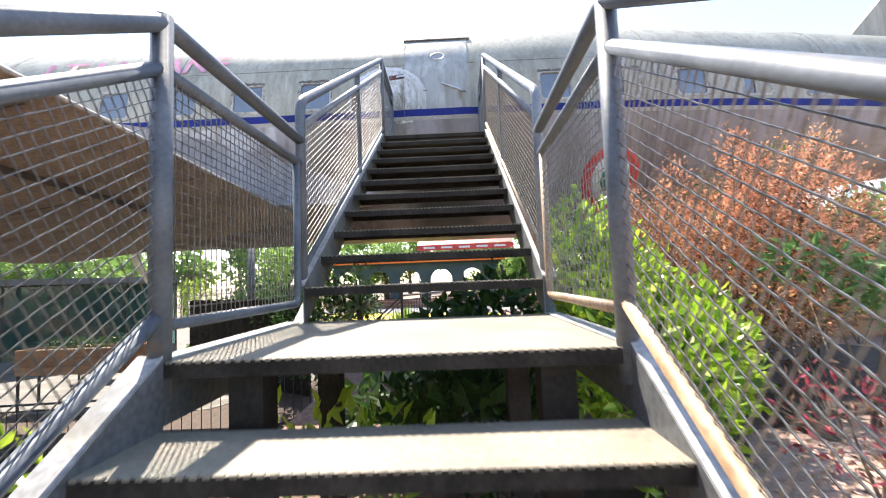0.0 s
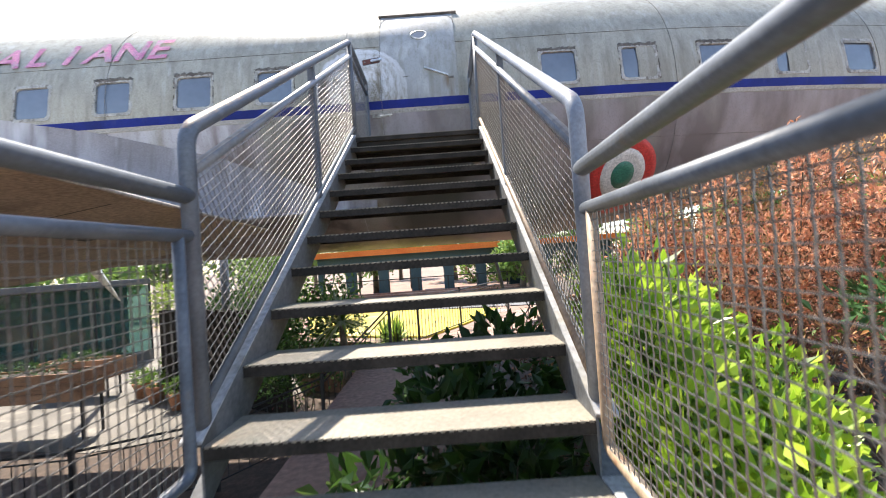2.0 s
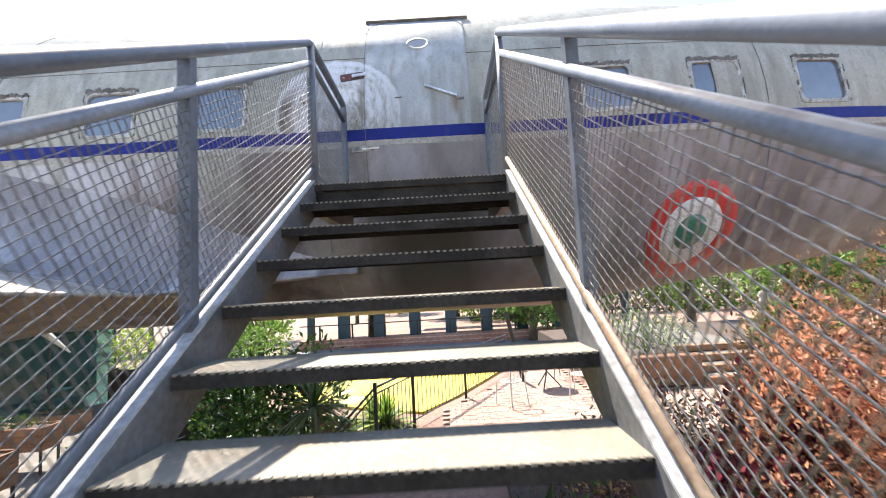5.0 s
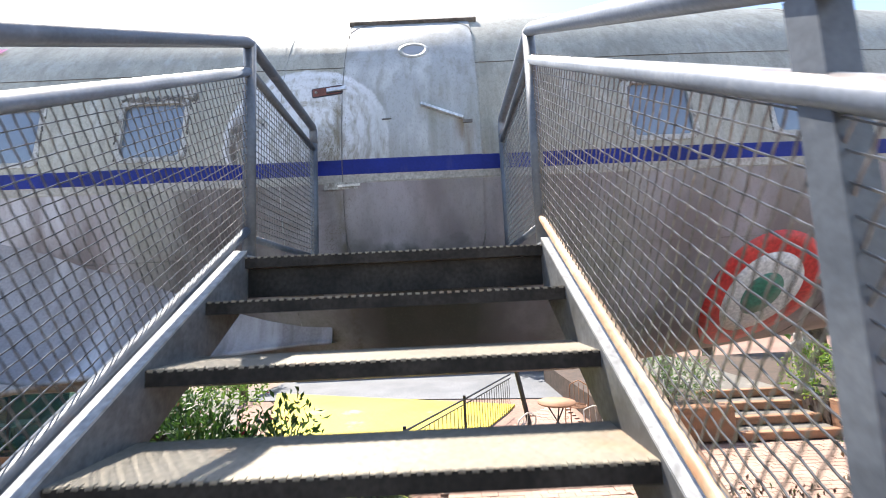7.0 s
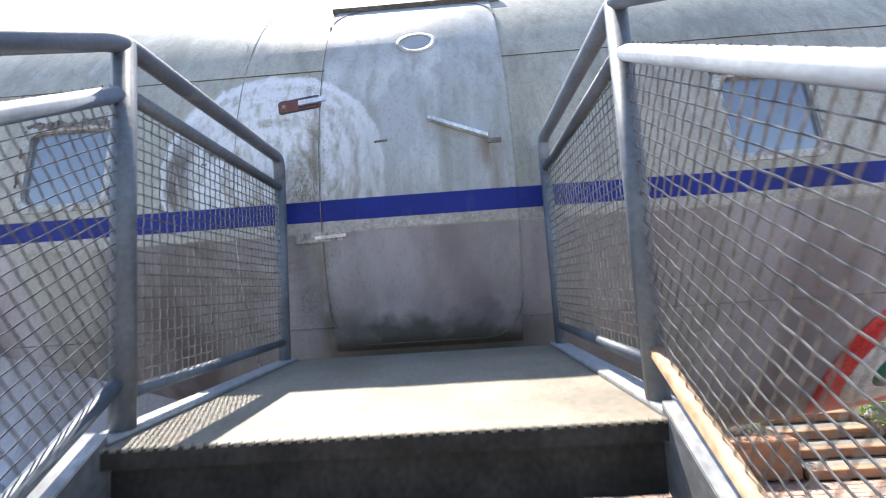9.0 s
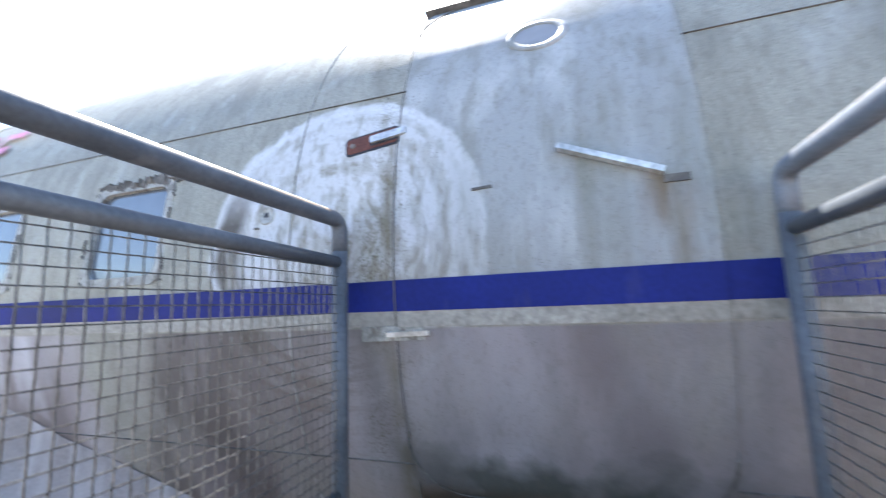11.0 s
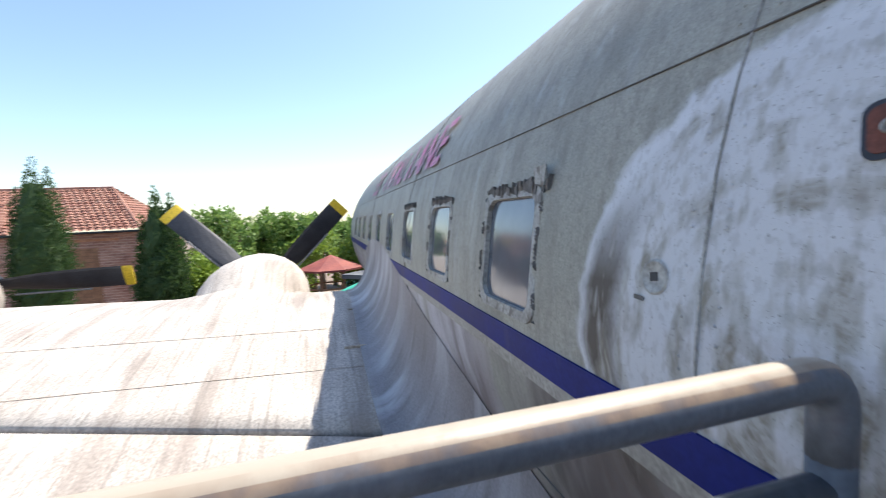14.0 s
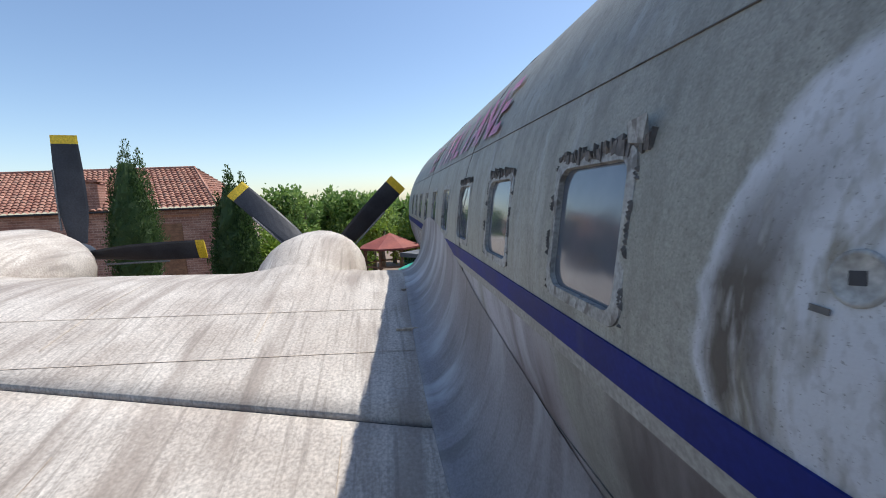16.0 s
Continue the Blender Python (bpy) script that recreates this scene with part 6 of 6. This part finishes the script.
cypress((-24, -9.3, LOW), 8.8, 1.45, 90)
cypress((-20, -3.15, LOW), 7.1, 1.15, 91)
q = random.Random(5)
for i in range(13):
    tree((-34 - q.uniform(0, 5), -5.5 + i * 0.95, LOW), 6.6 + q.uniform(-0.5, 0.6) - 0.07 * i, 1.5, 100 + i, "round leafy tree of the garden", count=1500, size=0.34)
for x, y, h, s in ((-25, 5.8, 5.6, 120), (-23, 7.6, 5.9, 121), (-27, 2.6, 3.9, 122), (-25, 4.6, 3.4, 123), (-21.5, -1.4, 3.6, 124), (-21.5, -2.2, 3.9, 125)):
    tree((x, y, LOW), h + 1.25, 1.4, s, "leafy light green tree", "lime" if s in (122, 123, 124, 125) else "crown", 2400, 0.2)
for i in range(30):
    x = -46 + 3.6 * i
    tree((x + q.uniform(-1, 1), 33 + q.uniform(-3, 5), LOW if x < -6 else GROUND - 0.03), 5.8 + q.uniform(-1, 1.8), 2.3, 200 + i, "broad leafy tree behind the yard", count=900, size=0.5)
for x, y, h, s in ((10.5, 13, 4.5, 300), (13, 10, 4.0, 301), (9.5, 16.5, 5, 302), (14, 5.5, 3.6, 303), (-16, 15, 5, 304), (-6.5, 15.5, 3.0, 305), (-3.5, 21, 3.4, 306), (3.5, 16.8, 2.4, 307)):
    tree((x, y, GROUND - 0.03 if x > -5 else LOW), h if x > -5 else h + 1.2, 1.5, s, "leafy tree of the garden", count=2200, size=0.2)

plant("tall_hedge", (16, 26, GROUND - 0.03), blob_row((3, 26, -0.2), (34, 24, 0.2), 16, 1.5, 0.9, 1.3, 0.2, 71), [(9000, 0.34, "mid", dict()), (4000, 0.3, "dry", dict())], "long mixed green and brown hedge behind the yard", "hedge", seed=72)

# ---- brick farmhouse past the wing ----
house = thing("brick_farmhouse", (-34, -19, LOW), "old brick farmhouse with a hipped clay-tile roof", "house")
HX, HY1, HY0, EAVE, RIDGE, RXX = -30.0, -7.6, -36.0, 3.1, 5.95, -34.0
part("wall", Geo().box(HX - 8.0, HX, HY0, HY1, LOW - 0.05, EAVE + 0.02), M["brick"], house, "weathered red brick wall")


def tiled(p00, p01, p11, p10, cols, rows_n):
    """A tiled slope of rounded clay tiles: p00-p01 along the eaves, p10-p11 along the ridge."""
    p00, p01, p11, p10 = (Vector(p) for p in (p00, p01, p11, p10))
    nn = (p01 - p00).cross(p10 - p00).normalized()
    if nn.z < 0:
        nn = -nn
    rows_ = []
    for j in range(rows_n):
        for e in (0.0, 1.0):
            t = (j + e) / rows_n
            a, b = p00.lerp(p10, t), p01.lerp(p11, t)
            row = []
            for i in range(cols * 4 + 1):
                u = i / (cols * 4)
                wave = 0.10 * abs(math.sin(u * cols * math.pi)) ** 0.8
                row.append(tuple(a.lerp(b, u) + nn * (wave + 0.07 * (1 - e))))
            rows_.append(row)
    return Geo().grid(rows_)


ov = 0.35
part("roof", tiled((HX + ov, HY0, EAVE), (HX + ov, HY1 + ov, EAVE), (RXX, HY1 - 2.6, RIDGE), (RXX, HY0, RIDGE), 76, 16), M["tile"], house, "rows of rounded clay tiles")
part("roof", tiled((HX + ov, HY1 + ov, EAVE), (HX - 8 - ov, HY1 + ov, EAVE), (RXX, HY1 - 2.6, RIDGE), (RXX, HY1 - 2.62, RIDGE), 22, 16), M["tile"], house, "rows of rounded clay tiles")
part("ridge_tiles", Geo().tube([(RXX, HY0, RIDGE + 0.06), (RXX, HY1 - 2.6, RIDGE + 0.06), (HX + ov, HY1 + ov, EAVE + 0.1)], 0.14, 6), M["tile"], house)
part("gutter", Geo().tube([(HX + ov + 0.05, HY0, EAVE - 0.03), (HX + ov + 0.05, HY1 + ov, EAVE - 0.03)], 0.07, 6), M["iron"], house)
ch = part("chimney", bevelled(HX - 0.6, HX + 0.15, -15.4, -14.3, 2.9, 4.85, 0.03, 1), M["brick"], house, "squat brick chimney")
part("cap", Geo().box(HX - 0.7, HX + 0.25, -15.5, -14.2, 4.95, 5.07), M["tile"], house)
part("cap_brick", Geo().box(HX - 0.5, HX + 0.05, -15.2, -14.5, 4.84, 4.96), M["brick"], house)
part("door", bevelled(HX - 0.05, HX + 0.04, -11.1, -9.7, LOW, 2.15, 0.02, 1), M["timber"], house, "brown wooden door")
part("lintel", Geo().box(HX - 0.02, HX + 0.05, -12.6, -8.6, 2.55, 2.72), M["terracotta"], house, "pale band of lintel bricks")
lamp = part("wall_lantern", bevelled(HX + 0.2, HX + 0.5, -13.2, -12.85, 1.6, 2.15, 0.04, 1), M["iron"], house, "black wall lantern")
part("bracket", Geo().tube([(HX, -13.02, 2.2), (HX + 0.35, -13.02, 2.25), (HX + 0.35, -13.02, 2.1)], 0.03, 6), M["iron"], house)

# ---- gazebo with a red roof ----
gz = thing("garden_gazebo", (-24, 3.6, LOW), "timber garden gazebo with a red pitched roof", "gazebo")
A = Vector((-24, 3.6, 1.25))
ring8 = [(A.x + 1.75 * math.cos(i * math.pi / 4 + 0.39), A.y + 1.75 * math.sin(i * math.pi / 4 + 0.39)) for i in range(8)]
g = Geo()
g.v = [tuple(A)] + [(x, y, 0.55) for x, y in ring8] + [(x, y, 0.45) for x, y in ring8]
g.f = [(0, 1 + i, 1 + (i + 1) % 8) for i in range(8)] + [(1 + i, 9 + i, 9 + (i + 1) % 8, 1 + (i + 1) % 8) for i in range(8)] + [tuple(range(16, 8, -1))]
part("roof", g, M["redroof"], gz, "faded red roof")
for i, (x, y) in enumerate(ring8):
    xx, yy = A.x + (x - A.x) * 0.86, A.y + (y - A.y) * 0.86
    part("post", Geo().tube([(xx, yy, LOW), (xx, yy, 0.5)], 0.06, 6), M["timber"], gz)
    nx_, ny_ = ring8[(i + 1) % 8]
    part("rail", Geo().tube([(xx, yy, -0.45), (A.x + (nx_ - A.x) * 0.86, A.y + (ny_ - A.y) * 0.86, -0.45)], 0.05, 5), M["timber"], gz)
part("side_awning", Geo().grid([[(-24.6, 5.3, 0.85), (-23.2, 5.3, 0.72)], [(-24.6, 7.2, 0.78), (-23.2, 7.2, 0.66)]]), M["redroof"], gz, "red side awning")
par = thing("green_parasol", (-17, 4.9, LOW), "green parasol standing beyond the wing", "parasol")
g = Geo()
g.v = [(-17, 4.9, 0.75)] + [(-17 + 1.1 * math.cos(i * math.pi / 4), 4.9 + 1.1 * math.sin(i * math.pi / 4), 0.35) for i in range(8)]
g.f = [(0, 1 + i, 1 + (i + 1) % 8) for i in range(8)]
M["sea"] = shade("sea_green_canvas", (0.02, 0.30, 0.20), (0.04, 0.38, 0.27), 1.5, 0.7)
part("canopy", g, M["sea"], par)
part("pole", Geo().tube([(-17, 4.9, LOW), (-17, 4.9, 0.74)], 0.025, 6), M["iron"], par)

bed = part("planting_bed", Geo().slab([(0.75, 0.2), (1.7, 0.1), (2.4, 1.2), (5.2, 1.9), (6.4, 4.0), (5.0, 6.6), (0.8, 7.0)], GROUND - 0.1, GROUND + 0.03), M["soil"])
tagged(bed, "dark planting bed littered with dry leaves", "ground", kind="structure")
tagged(part("leaf_litter", leaves([(x, y, GROUND + 0.05, 0.7, 0.7, 0.03) for x in (1.4, 2.4, 3.4, 4.4) for y in (2.0, 3.2, 4.4, 5.6)], 3600, 0.05, 400, shell=0.0), M["dry"]), "dry brown leaves lying on the bed", "litter", kind="stuff")

# ---- clay pavers: those beside the stair one by one, the rest joined ----
PW, PD, PH = 0.24, 0.12, 0.05
bm = bevelled(-PW / 2 + 0.004, PW / 2 - 0.004, -PD / 2 + 0.004, PD / 2 - 0.004, 0, PH, 0.006, 1)
pm = bpy.data.meshes.new("paver")
bm.to_mesh(pm)
bm.free()
pm.materials.append(M["paver"])
q = random.Random(8)
rest = Geo()
for j in range(int(18.5 / PD)):
    y = -6 + j * PD
    for i in range(int((12 if y < 9 else 7) / PW)):
        x = (1.1 if y < 7 else 0.14) + (i + 0.5 * (j % 2)) * PW
        if y > 9 and x > 3.1 or y > 8 and x < 0.7 * (y - 8) - 0.2:
            continue
        z = GROUND - PH + q.uniform(-0.004, 0.004)
        if 0.8 < x < 5.0 and 2.0 < y < 6.6:
            continue
        if 2.3 <= x <= 4.9 and -0.3 <= y <= 2.6:
            shared("paver", pm, (x, y, z), yard, "", (q.uniform(-0.01, 0.01), q.uniform(-0.01, 0.01), q.uniform(-0.02, 0.02)))
        else:
            rest.box(x - PW / 2 + 0.005, x + PW / 2 - 0.005, y - PD / 2 + 0.005, y + PD / 2 - 0.005, z, z + PH)
tagged(part("pavers", rest, M["paver"], yard, "worn clay pavers"), kind="stuff")
